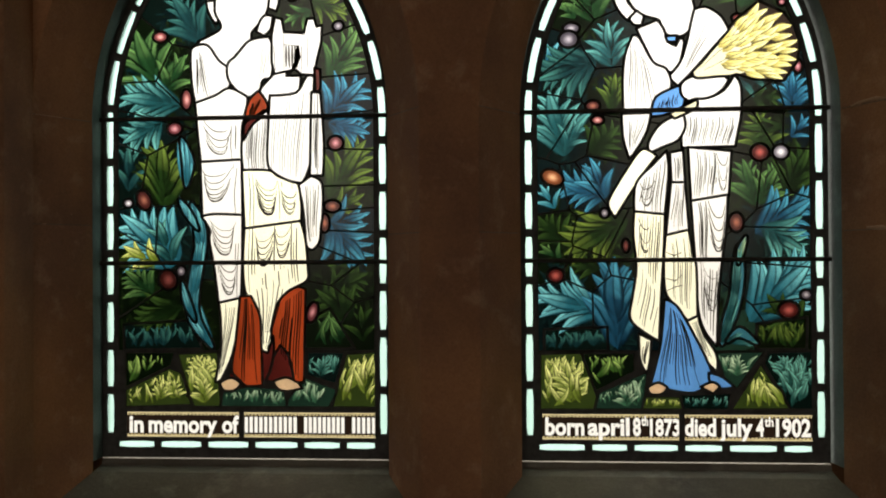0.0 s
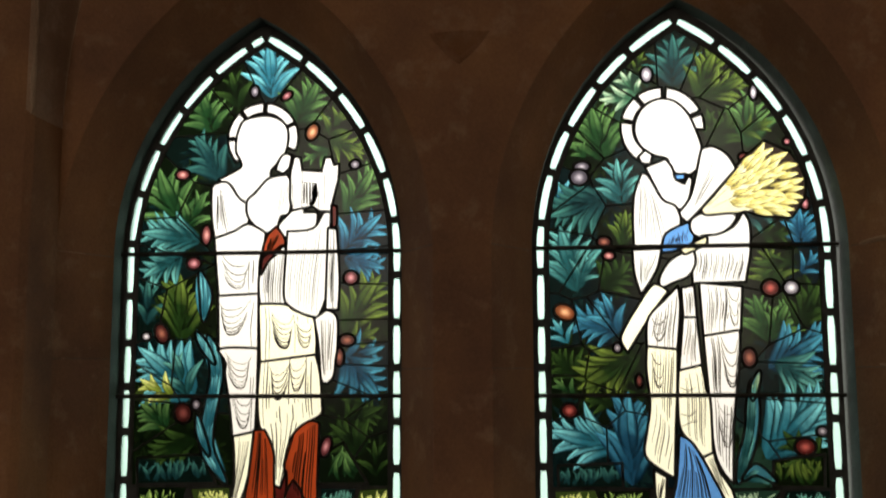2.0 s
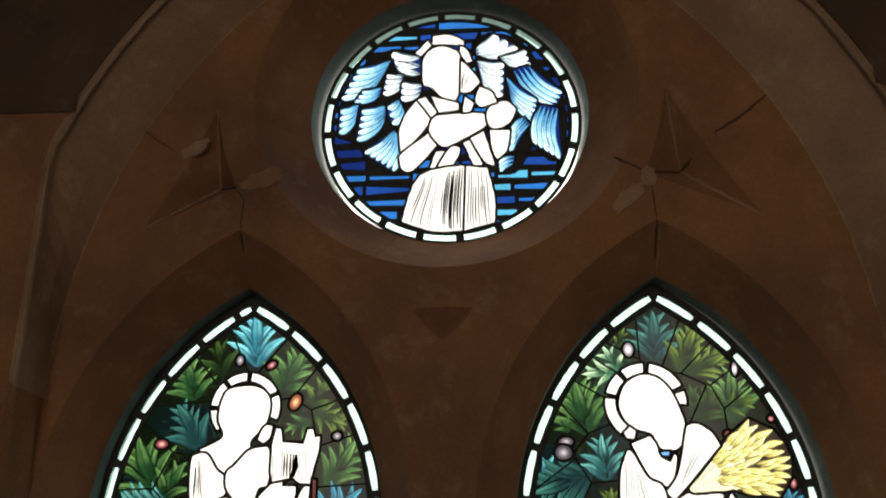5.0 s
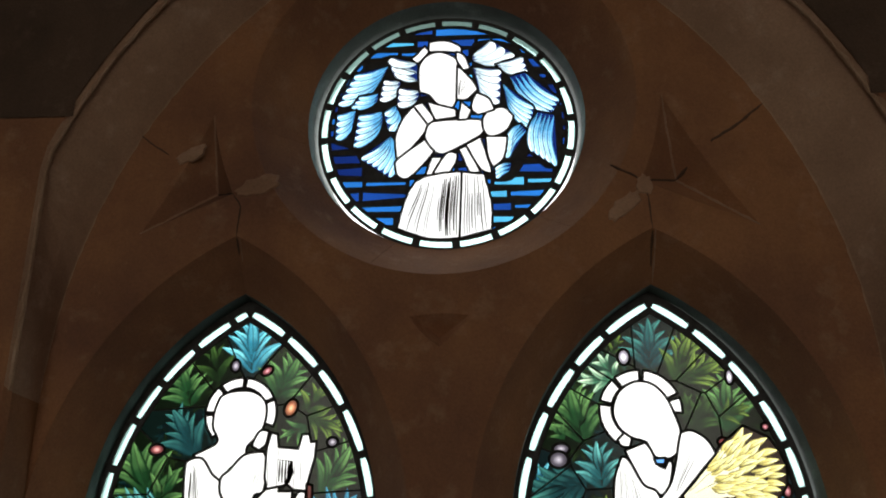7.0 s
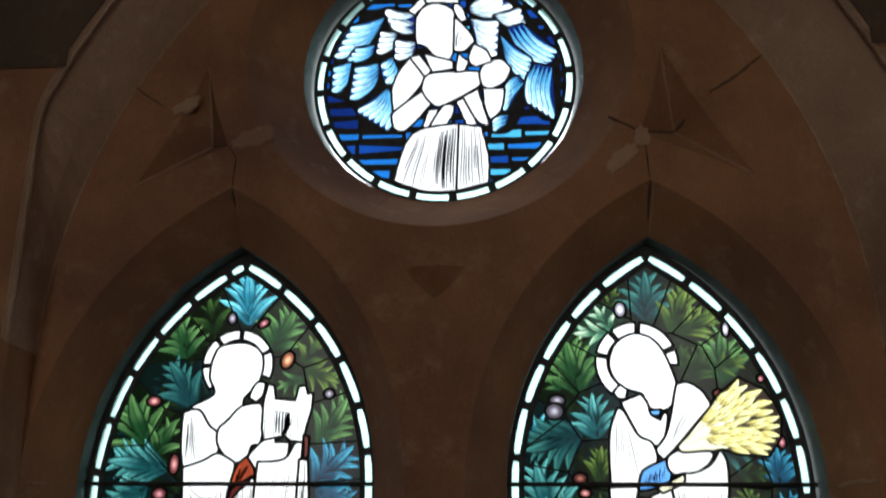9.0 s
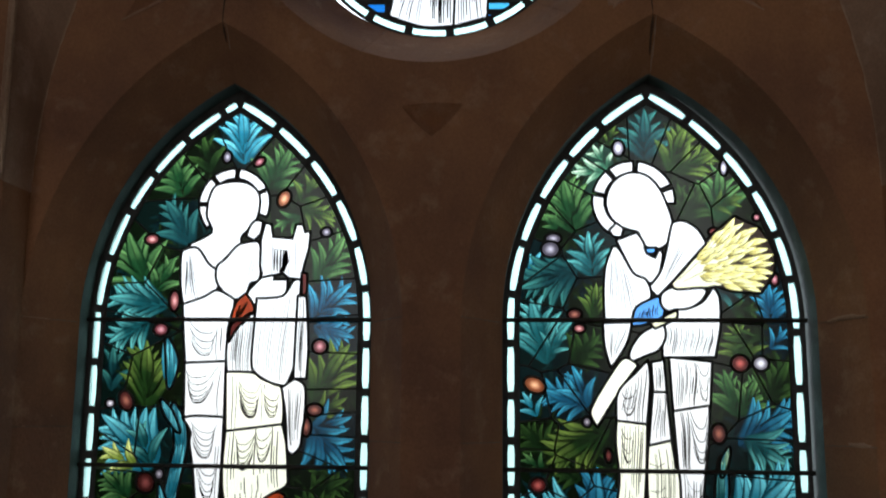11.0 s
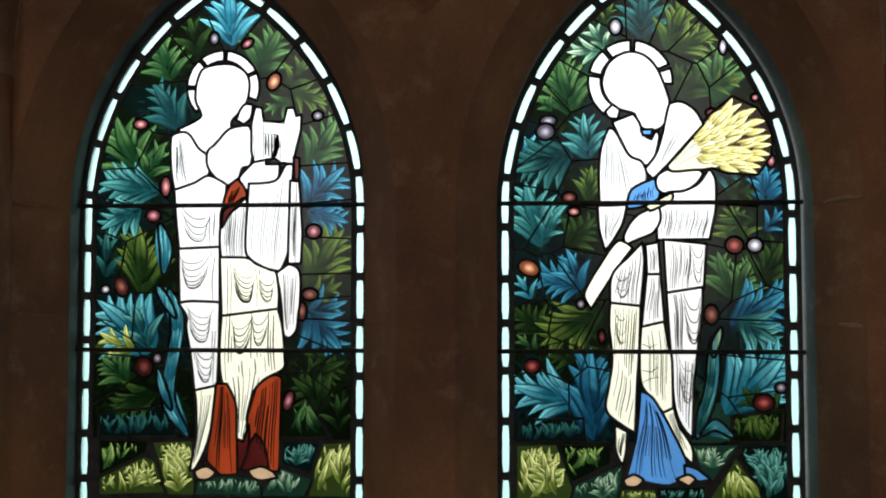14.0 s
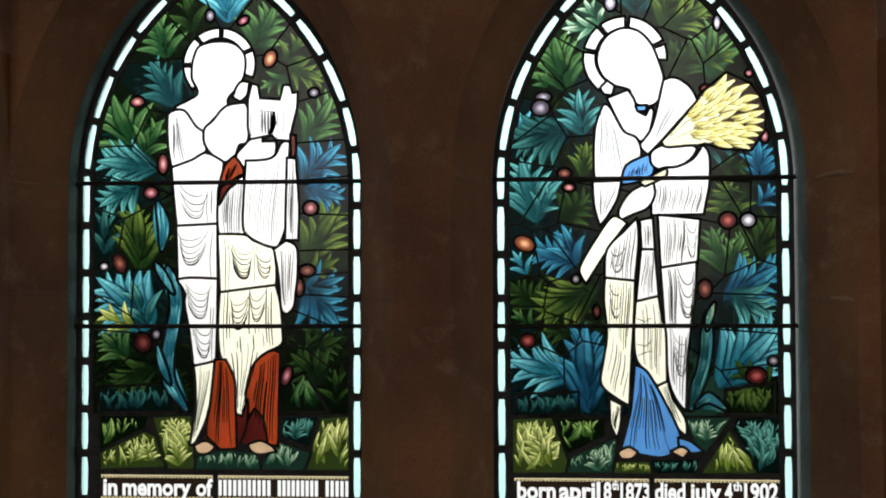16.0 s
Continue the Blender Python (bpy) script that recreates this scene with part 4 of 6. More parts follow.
def leaves(g, seeds, first, rows):
    """Leaf sprays, each on a pane of its own dark ground."""
    for i, (base, tip, spread, pairs, kind) in enumerate(rows):
        key = g.pane("leaf_pane", "dark glass painted with " + TONE[kind] + " leaves")
        g.spray(base, tip, spread, pairs, kind, "paint", first + i, 2.5 + 0.01 * (len(seeds) % 90))
        seeds.append((base[0] * 0.45 + tip[0] * 0.55, base[1] * 0.45 + tip[1] * 0.55, key, BACK[kind], kind))


def open_light(name, label, s):
    """An empty leaded panel for one pointed light, with its pale border."""
    owner = empty(name, label, "stained glass", "", (s * CX, 0, ZB))
    g = Glazing(owner, arch(0.2622, -0.01, APEX[s] + 0.0005, Z_SILL, 26, s * CX))
    field = arch(0.2335, -0.01, APEX[s] - 0.042, -0.575, 26, s * CX)
    band = arch(0.2475, -0.01, APEX[s] - 0.024, -0.573, 26, s * CX)
    rim = arch(0.2622, -0.01, APEX[s] + 0.0005, Z_SILL, 26, s * CX)
    g.add(rim + rim[:1] + field + field[:1], None, 3.6, LEAD)
    m = len(band) // 2
    border_band(g, band[:m + 1], 0.0078, 0.088, 0.011, 5 + s)
    border_band(g, band[:m - 1:-1], 0.0078, 0.090, 0.011, 9 + s)
    border_band(g, [(s * CX - 0.238, -0.5865), (s * CX + 0.238, -0.5865)], 0.0072, 0.082, 0.010, 14 + s)
    return g, field


win_a, field_a = open_light("stained_glass_light", "pointed leaded light, white-robed figure with a lyre among leaves", -1)
win_a_seeds = []

win_a.piece("figure_pane", "white", [(-0.422, 0.227), (-0.414, 0.242), (-0.391, 0.249), (-0.361, 0.248), (-0.340, 0.234), (-0.334, 0.213), (-0.339, 0.184), (-0.354, 0.164), (-0.366, 0.150), (-0.368, 0.132), (-0.389, 0.116), (-0.395, 0.110), (-0.406, 0.094), (-0.427, 0.099), (-0.445, 0.122), (-0.456, 0.134), (-0.421, 0.151), (-0.416, 0.166), (-0.426, 0.186), (-0.426, 0.210)])
for a, b in ((-22, 22), (26, 84), (89, 128), (133, 178), (183, 222)):
    win_a.add(ring(-0.379, 0.211, 0.0477, 0.0665, a, b), win_a.pane("halo_pane"), 4.8, GLASS["white"])
win_a.piece("figure_pane", "white", [(-0.350, 0.152), (-0.345, 0.167), (-0.337, 0.176), (-0.328, 0.175), (-0.331, 0.156), (-0.341, 0.147)])
win_a.piece("robe_pane", "white", [(-0.471, 0.111), (-0.466, 0.123), (-0.445, 0.125), (-0.425, 0.098), (-0.409, 0.084), (-0.406, 0.057), (-0.428, 0.038), (-0.463, 0.027), (-0.469, 0.059)])
win_a.piece("robe_pane", "white", [(-0.403, 0.093), (-0.389, 0.106), (-0.365, 0.132), (-0.334, 0.137), (-0.327, 0.119), (-0.330, 0.073), (-0.345, 0.066), (-0.353, 0.045), (-0.371, 0.037), (-0.389, 0.049), (-0.403, 0.069)])
win_a.piece("figure_pane", "white", [(-0.344, 0.045), (-0.330, 0.062), (-0.312, 0.078), (-0.301, 0.080), (-0.304, 0.067), (-0.278, 0.067), (-0.278, 0.055), (-0.281, 0.040), (-0.307, 0.036), (-0.336, 0.027), (-0.342, 0.030)])
win_a.piece("robe_pane", "white", [(-0.463, 0.023), (-0.428, 0.035), (-0.403, 0.047), (-0.374, 0.032), (-0.377, -0.000), (-0.384, -0.018), (-0.384, -0.077), (-0.423, -0.080), (-0.453, -0.082), (-0.458, -0.037)])
win_a.piece("robe_pane", "white", [(-0.454, -0.084), (-0.385, -0.081), (-0.384, -0.176), (-0.451, -0.175)])
win_a.piece("robe_pane", "white", [(-0.451, -0.181), (-0.432, -0.178), (-0.384, -0.180), (-0.385, -0.263), (-0.387, -0.325), (-0.422, -0.333), (-0.429, -0.273), (-0.438, -0.222), (-0.437, -0.202)])
win_a.piece("robe_pane", "white", [(-0.373, -0.020), (-0.352, -0.005), (-0.338, 0.006), (-0.332, -0.019), (-0.333, -0.080), (-0.336, -0.098), (-0.376, -0.097), (-0.379, -0.059)])
win_a.piece("robe_pane", "white", [(-0.327, 0.033), (-0.281, 0.037), (-0.262, 0.065), (-0.253, 0.065), (-0.256, -0.007), (-0.258, -0.071), (-0.266, -0.102), (-0.274, -0.118), (-0.297, -0.113), (-0.323, -0.098), (-0.332, -0.080), (-0.330, -0.019)])
win_a.piece("robe_pane", "white", [(-0.252, 0.037), (-0.242, 0.036), (-0.236, -0.051), (-0.238, -0.105), (-0.255, -0.105), (-0.254, -0.051)])
win_a.piece("robe_pane", "white", [(-0.277, -0.127), (-0.257, -0.113), (-0.240, -0.124), (-0.239, -0.175), (-0.242, -0.198), (-0.245, -0.225), (-0.254, -0.236), (-0.262, -0.231), (-0.265, -0.192), (-0.270, -0.152)])
win_a.piece("lyre_pane", "white", [(-0.324, 0.144), (-0.318, 0.172), (-0.310, 0.170), (-0.306, 0.146), (-0.266, 0.144), (-0.260, 0.169), (-0.251, 0.169), (-0.247, 0.154), (-0.238, 0.156), (-0.239, 0.130), (-0.247, 0.099), (-0.252, 0.073), (-0.272, 0.075), (-0.283, 0.084), (-0.304, 0.080), (-0.320, 0.077), (-0.324, 0.095)], round_=False)
win_a.line([(-0.300, 0.124), (-0.300, 0.105), (-0.300, 0.086)], 0.0040)
win_a.line([(-0.295, 0.124), (-0.295, 0.104), (-0.294, 0.084)], 0.0040)
win_a.line([(-0.289, 0.124), (-0.289, 0.103), (-0.289, 0.083)], 0.0040)
win_a.line([(-0.284, 0.124), (-0.284, 0.103), (-0.284, 0.084)], 0.0040)
win_a.line([(-0.279, 0.123), (-0.278, 0.103), (-0.283, 0.084)], 0.0090)
win_a.line([(-0.279, 0.121), (-0.280, 0.100), (-0.287, 0.082)], 0.0090)
win_a.line([(-0.304, 0.144), (-0.304, 0.081)], 0.0022)
win_a.line([(-0.305, 0.126), (-0.276, 0.123)], 0.0022)
win_a.line([(-0.307, 0.147), (-0.265, 0.143)], 0.0022)
win_a.line([(-0.322, 0.124), (-0.320, 0.080)], 0.0022)
win_a.line([(-0.272, 0.123), (-0.273, 0.077)], 0.0022)
win_a.line([(-0.262, 0.141), (-0.261, 0.083)], 0.0022)
win_a.piece("robe_pane", "ivory", [(-0.421, -0.336), (-0.389, -0.329), (-0.390, -0.363), (-0.403, -0.423), (-0.423, -0.467), (-0.428, -0.470), (-0.418, -0.413), (-0.418, -0.363)])
win_a.piece("robe_pane", "ivory", [(-0.378, -0.100), (-0.334, -0.101), (-0.318, -0.111), (-0.292, -0.122), (-0.282, -0.127), (-0.277, -0.163), (-0.278, -0.188), (-0.374, -0.200)])
win_a.piece("robe_pane", "ivory", [(-0.374, -0.204), (-0.278, -0.192), (-0.270, -0.223), (-0.266, -0.273), (-0.268, -0.293), (-0.296, -0.308), (-0.311, -0.323), (-0.323, -0.363), (-0.331, -0.413), (-0.339, -0.423), (-0.347, -0.413), (-0.349, -0.368), (-0.357, -0.343), (-0.373, -0.313), (-0.377, -0.263)])
win_a.piece("robe_pane", "red", [(-0.373, -0.000), (-0.364, 0.028), (-0.351, 0.040), (-0.341, 0.027), (-0.338, 0.013), (-0.355, -0.001), (-0.370, -0.012)])
win_a.piece("robe_pane", "dark_red", [(-0.373, -0.016), (-0.352, -0.002), (-0.340, 0.010), (-0.350, -0.002), (-0.366, -0.016), (-0.376, -0.038)])
win_a.piece("robe_pane", "dark_red", [(-0.246, 0.079), (-0.242, 0.078), (-0.242, 0.048), (-0.245, 0.046)])
win_a.piece("robe_pane", "red", [(-0.383, -0.325), (-0.368, -0.325), (-0.353, -0.358), (-0.351, -0.403), (-0.348, -0.477), (-0.380, -0.477), (-0.397, -0.455), (-0.391, -0.403), (-0.385, -0.348)])
win_a.piece("robe_pane", "red", [(-0.281, -0.309), (-0.270, -0.313), (-0.272, -0.383), (-0.274, -0.472), (-0.290, -0.470), (-0.299, -0.427), (-0.314, -0.413), (-0.324, -0.427), (-0.326, -0.383), (-0.316, -0.340), (-0.301, -0.320)])
win_a.piece("robe_pane", "dark_red", [(-0.324, -0.434), (-0.313, -0.415), (-0.301, -0.430), (-0.293, -0.467), (-0.295, -0.475), (-0.324, -0.472), (-0.342, -0.467), (-0.334, -0.452)])
win_a.piece("robe_pane", "dark_red", [(-0.344, -0.423), (-0.334, -0.428), (-0.326, -0.393), (-0.328, -0.423), (-0.336, -0.457), (-0.344, -0.474)])
win_a.piece("robe_pane", "dark_red", [(-0.403, -0.460), (-0.383, -0.478), (-0.402, -0.475)])
win_a.piece("foot_pane", "tan", [(-0.418, -0.478), (-0.402, -0.471), (-0.390, -0.478), (-0.399, -0.487), (-0.414, -0.486)])
win_a.piece("foot_pane", "tan", [(-0.320, -0.475), (-0.303, -0.470), (-0.285, -0.478), (-0.279, -0.484), (-0.310, -0.487)])
drape(win_a, (-0.450, -0.017), (-0.392, -0.018), (-0.449, -0.073), (-0.389, -0.074), 7, 0.0040, 0.0013, 1)
swags(win_a, -0.426, -0.012, 0.0254, 0.0558, 3)
drape(win_a, (-0.450, -0.087), (-0.387, -0.088), (-0.449, -0.171), (-0.388, -0.172), 6, 0.0040, 0.0013, 2)
swags(win_a, -0.425, -0.089, 0.0284, 0.0629, 4)
drape(win_a, (-0.440, -0.186), (-0.386, -0.187), (-0.417, -0.328), (-0.389, -0.323), 6, 0.0040, 0.0013, 3)
swags(win_a, -0.417, -0.187, 0.0233, 0.0609, 4)
swags(win_a, -0.408, -0.263, 0.0162, 0.0558, 3)
drape(win_a, (-0.414, -0.338), (-0.391, -0.335), (-0.423, -0.458), (-0.416, -0.453), 4, 0.0040, 0.0013, 4)
drape(win_a, (-0.376, -0.028), (-0.336, -0.003), (-0.373, -0.095), (-0.337, -0.096), 7, 0.0040, 0.0013, 5)
drape(win_a, (-0.324, 0.028), (-0.259, 0.037), (-0.329, -0.091), (-0.272, -0.112), 8, 0.0040, 0.0009, 6)
drape(win_a, (-0.373, -0.105), (-0.287, -0.127), (-0.369, -0.197), (-0.281, -0.186), 9, 0.0040, 0.0013, 7)
swags(win_a, -0.337, -0.116, 0.0203, 0.0609, 5)
swags(win_a, -0.297, -0.137, 0.0142, 0.0406, 3)
drape(win_a, (-0.371, -0.206), (-0.280, -0.195), (-0.370, -0.313), (-0.276, -0.293), 11, 0.0040, 0.0013, 8)
drape(win_a, (-0.358, -0.313), (-0.306, -0.303), (-0.343, -0.413), (-0.334, -0.413), 5, 0.0040, 0.0013, 9)
swags(win_a, -0.340, -0.207, 0.0173, 0.0609, 4)
swags(win_a, -0.307, -0.203, 0.0142, 0.0508, 3)
drape(win_a, (-0.380, -0.331), (-0.366, -0.329), (-0.391, -0.467), (-0.352, -0.472), 5, 0.0040, 0.0016, 10)
drape(win_a, (-0.311, -0.338), (-0.274, -0.315), (-0.318, -0.413), (-0.277, -0.467), 6, 0.0040, 0.0016, 11)
drape(win_a, (-0.253, 0.032), (-0.242, 0.031), (-0.252, -0.102), (-0.240, -0.102), 3, 0.0040, 0.0013, 12)
drape(win_a, (-0.270, -0.130), (-0.242, -0.127), (-0.260, -0.223), (-0.245, -0.221), 4, 0.0040, 0.0013, 13)
drape(win_a, (-0.465, 0.099), (-0.457, 0.119), (-0.462, 0.036), (-0.437, 0.040), 4, 0.0040, 0.0013, 14)
drape(win_a, (-0.351, 0.125), (-0.330, 0.132), (-0.349, 0.065), (-0.332, 0.077), 3, 0.0040, 0.0009, 15)
drape(win_a, (-0.369, 0.021), (-0.346, 0.031), (-0.365, -0.003), (-0.357, 0.000), 5, 0.0040, 0.0016, 16)
trunk(win_a, [(-0.491, -0.040), (-0.480, -0.080), (-0.483, -0.123)], 0.012, "sky", 61)
trunk(win_a, [(-0.473, -0.157), (-0.460, -0.194), (-0.457, -0.232), (-0.465, -0.275), (-0.472, -0.323), (-0.468, -0.365), (-0.438, -0.411)], 0.0125, "sky", 62)
trunk(win_a, [(-0.491, -0.298), (-0.482, -0.333), (-0.468, -0.365)], 0.0085, "sky", 63)
trunk(win_a, [(-0.495, -0.149), (-0.481, -0.172), (-0.462, -0.202)], 0.0085, "sky", 64)
leaves(win_a, win_a_seeds, 16, (
    ((-0.363, 0.284), (-0.372, 0.389), 48, 3, "sky"),
    ((-0.425, 0.269), (-0.444, 0.340), 45, 2, "dark"),
    ((-0.474, 0.224), (-0.499, 0.298), 62, 3, "green"),
    ((-0.453, 0.132), (-0.506, 0.214), 40, 3, "bluegreen"),
    ((-0.315, 0.237), (-0.277, 0.317), 55, 3, "green"),
    ((-0.255, 0.211), (-0.226, 0.263), 55, 2, "olive"),
    ((-0.255, 0.203), (-0.193, 0.178), 40, 3, "olive"),
    ((-0.255, 0.188), (-0.301, 0.166), 45, 2, "green"),
    ((-0.525, 0.037), (-0.573, 0.152), 50, 3, "green"),
    ((-0.522, 0.042), (-0.487, 0.107), 45, 2, "green"),
    ((-0.490, 0.021), (-0.598, 0.036), 40, 4, "teal"),
    ((-0.527, -0.007), (-0.595, -0.043), 55, 3, "teal"),
    ((-0.224, 0.062), (-0.174, 0.146), 45, 3, "green"),
))
leaves(win_a, win_a_seeds, 29, (
    ((-0.228, -0.005), (-0.162, 0.059), 55, 3, "blue"),
    ((-0.226, -0.015), (-0.155, -0.034), 48, 3, "blue"),
    ((-0.589, -0.134), (-0.590, -0.054), 40, 2, "bluegreen"),
    ((-0.524, -0.165), (-0.529, -0.049), 42, 4, "olive"),
    ((-0.495, -0.264), (-0.597, -0.180), 48, 4, "sky"),
    ((-0.509, -0.262), (-0.539, -0.185), 40, 2, "teal"),
    ((-0.535, -0.264), (-0.596, -0.233), 40, 2, "lime"),
    ((-0.545, -0.318), (-0.595, -0.277), 50, 3, "green"),
    ((-0.487, -0.335), (-0.573, -0.371), 35, 3, "dark"),
    ((-0.225, -0.153), (-0.162, -0.054), 40, 3, "olive"),
    ((-0.220, -0.168), (-0.164, -0.143), 45, 2, "olive"),
    ((-0.225, -0.195), (-0.156, -0.176), 45, 2, "blue"),
    ((-0.223, -0.191), (-0.162, -0.264), 50, 3, "blue"),
))
leaves(win_a, win_a_seeds, 42, (
    ((-0.225, -0.314), (-0.159, -0.284), 60, 3, "dark"),
    ((-0.184, -0.363), (-0.245, -0.314), 60, 3, "dark"),
    ((-0.164, -0.403), (-0.169, -0.343), 50, 2, "dark"),
    ((-0.184, -0.279), (-0.225, -0.269), 40, 2, "dark"),
))
for x, z, rx, rz, kind, turn in (
        (-0.530, 0.145, 0.0142, 0.0102, "pink", 0.0),
        (-0.396, 0.300, 0.0091, 0.0122, "grey", 0.0),
        (-0.335, 0.290, 0.0122, 0.0081, "rose", 0.6),
        (-0.286, 0.220, 0.0122, 0.0173, "orange", -0.4),
        (-0.206, 0.157, 0.0102, 0.0091, "grey", 0.0),
        (-0.482, 0.031, 0.0102, 0.0193, "pink", 0.0),
        (-0.504, -0.021, 0.0142, 0.0122, "rose", 0.0),
        (-0.212, -0.051, 0.0142, 0.0132, "rose", 0.0),
        (-0.561, -0.149, 0.0132, 0.0193, "brown", 0.4),
        (-0.590, -0.154, 0.0091, 0.0081, "pearl", 0.0),
        (-0.218, -0.163, 0.0152, 0.0112, "brown", 0.0),
        (-0.232, -0.193, 0.0091, 0.0173, "brown", 0.0),
        (-0.517, -0.292, 0.0173, 0.0193, "maroon", 0.5),
        (-0.493, -0.277, 0.0091, 0.0102, "grey", 0.0),
        (-0.255, -0.351, 0.0102, 0.0193, "rose", -0.3),
):
    win_a.berry(x, z, rx, rz, kind, turn)
for i, (poly, kind, count, height) in enumerate((
        ([(-0.593, -0.425), (-0.509, -0.425), (-0.515, -0.444), (-0.593, -0.481)], "green", 26, 0.050),
        ([(-0.593, -0.491), (-0.515, -0.454), (-0.496, -0.461), (-0.479, -0.513), (-0.593, -0.517)], "lime", 40, 0.035),
        ([(-0.496, -0.428), (-0.430, -0.425), (-0.428, -0.471), (-0.424, -0.516), (-0.469, -0.516)], "lime", 34, 0.050),
        ([(-0.415, -0.496), (-0.371, -0.486), (-0.309, -0.490), (-0.304, -0.516), (-0.419, -0.516)], "mint", 34, 0.035),
        ([(-0.297, -0.506), (-0.269, -0.470), (-0.214, -0.490), (-0.228, -0.516), (-0.299, -0.516)], "mint", 30, 0.045),
        ([(-0.261, -0.425), (-0.202, -0.425), (-0.216, -0.474), (-0.262, -0.460)], "teal", 28, 0.035),
        ([(-0.192, -0.428), (-0.139, -0.424), (-0.140, -0.516), (-0.216, -0.516)], "lime", 40, 0.070),
)):
    key = win_a.pane("grass_pane", TONE[kind] + " glass painted with grass and flowers")
    win_a.add(grown(poly, 0.0032), key, 2.2, BACK[kind])
    win_a.blades(poly, kind, key, 50 + i, count, height)
for i, (poly, kind, count, height) in enumerate((
        ([(-0.596, -0.375), (-0.481, -0.368), (-0.458, -0.413), (-0.595, -0.415)], "bluegreen", 34, 0.050),
        ([(-0.265, -0.371), (-0.225, -0.348), (-0.184, -0.412), (-0.265, -0.413)], "green", 30, 0.060),
)):
    key = win_a.pane("grass_pane", TONE[kind] + " glass painted with grass and flowers")
    win_a.add(grown(poly, 0.0032), key, 2.2, BACK[kind])
    win_a.blades(poly, kind, key, 50 + i, count, height)

def inscription(g, x0, xm, x1, words, bars):
    """The matted strip with clear lettering between gilt fillets; names are plain bars."""
    for a, b in ((x0, xm - 0.003), (xm + 0.003, x1)):
        key = g.pane("inscription_pane", "dark matted strip with clear lettering")
        g.add([(a, -0.576), (b, -0.576), (b, -0.527), (a, -0.527)], key, 3, GLASS["matt"])
        for z in (-0.5315, -0.5735):
            g.add([(a, z), (b, z), (b, z + 0.0032), (a, z + 0.0032)], key, 4, GLASS["gilt"])
            n = int((b - a) / 0.0065)
            for i in range(n):
                c = a + (i + 0.5) * (b - a) / n
                q = z - 0.0028 if z > -0.55 else z + 0.0036
                g.add([(c - 0.0021, q), (c + 0.0021, q), (c + 0.0021, q + 0.0022), (c - 0.0021, q + 0.0022)], key, 4, GLASS["gilt"])
        for text, x, w, h, z in words:
            if a <= x < b:
                g.letters(text, x, z, h, w, key)
        for x, w, z, h in bars:
            if a <= x < b:
                n = max(2, round(w / 0.0088))
                for i in range(n):
                    u = x + w * i / n
                    g.add([(u, z), (u + 0.0058, z), (u + 0.0058, z + h), (u, z + h)], key, 6, GLASS["letter"])


inscription(win_a, -0.595, -0.384, -0.140, [("in", -0.5894, 0.0261, 0.042, -0.565), ("memory", -0.5539, 0.1253, 0.042, -0.565), ("of", -0.4194, 0.0309, 0.042, -0.565)], [(-0.3783, 0.0970, -0.565, 0.028), (-0.2711, 0.0749, -0.565, 0.028), (-0.1851, 0.0443, -0.565, 0.028)])
win_a.cells([(x, max(z, -0.42)) for x, z in field_a], win_a_seeds)
fillers(win_a, field_a, win_a_seeds, 240, 900, -0.42)
win_a.build()

win_b, field_b = open_light("stained_glass_light", "pointed leaded light, white-robed figure with a golden wheat sheaf", 1)
win_b_seeds = []
win_b.piece("figure_pane", "white", [(0.303, 0.210), (0.315, 0.243), (0.342, 0.260), (0.370, 0.256), (0.392, 0.234), (0.406, 0.201), (0.413, 0.177), (0.413, 0.168), (0.408, 0.142), (0.395, 0.129), (0.376, 0.129), (0.361, 0.140), (0.359, 0.156), (0.330, 0.166), (0.311, 0.183)])
for a, b in ((-4, 18), (24, 83), (89, 126), (131, 166), (171, 232)):
    win_b.add(ring(0.349, 0.211, 0.0518, 0.0736, a, b), win_b.pane("halo_pane"), 4.8, GLASS["white"])
win_b.piece("figure_pane", "white", [(0.309, 0.158), (0.318, 0.167), (0.327, 0.160), (0.324, 0.149), (0.314, 0.150)])
win_b.piece("robe_pane", "white", [(0.321, 0.138), (0.352, 0.150), (0.361, 0.137), (0.369, 0.114), (0.386, 0.104), (0.392, 0.116), (0.395, 0.113), (0.385, 0.072), (0.371, 0.067), (0.351, 0.079), (0.335, 0.108)])
win_b.piece("robe_pane", "white", [(0.419, 0.168), (0.436, 0.171), (0.459, 0.156), (0.471, 0.134), (0.451, 0.112), (0.410, 0.066), (0.387, 0.043), (0.375, 0.055), (0.394, 0.078), (0.406, 0.113), (0.415, 0.154)])
win_b.piece("robe_pane", "white", [(0.312, 0.124), (0.320, 0.121), (0.343, 0.079), (0.365, 0.067), (0.373, 0.043), (0.364, 0.020), (0.345, -0.002), (0.297, -0.005), (0.296, 0.045), (0.300, 0.092)])
win_b.piece("robe_pane", "blue", [(0.345, -0.010), (0.352, 0.018), (0.387, 0.035), (0.395, 0.026), (0.391, 0.003), (0.363, -0.008)])
win_b.piece("figure_pane", "white", [(0.398, 0.043), (0.421, 0.054), (0.455, 0.056), (0.469, 0.047), (0.460, 0.033), (0.437, 0.019), (0.408, 0.016), (0.396, 0.026)])
win_b.piece("robe_pane", "white", [(0.412, 0.011), (0.439, 0.014), (0.468, 0.028), (0.483, 0.050), (0.491, 0.036), (0.491, -0.011), (0.485, -0.043), (0.481, -0.064), (0.396, -0.065), (0.398, -0.007)])
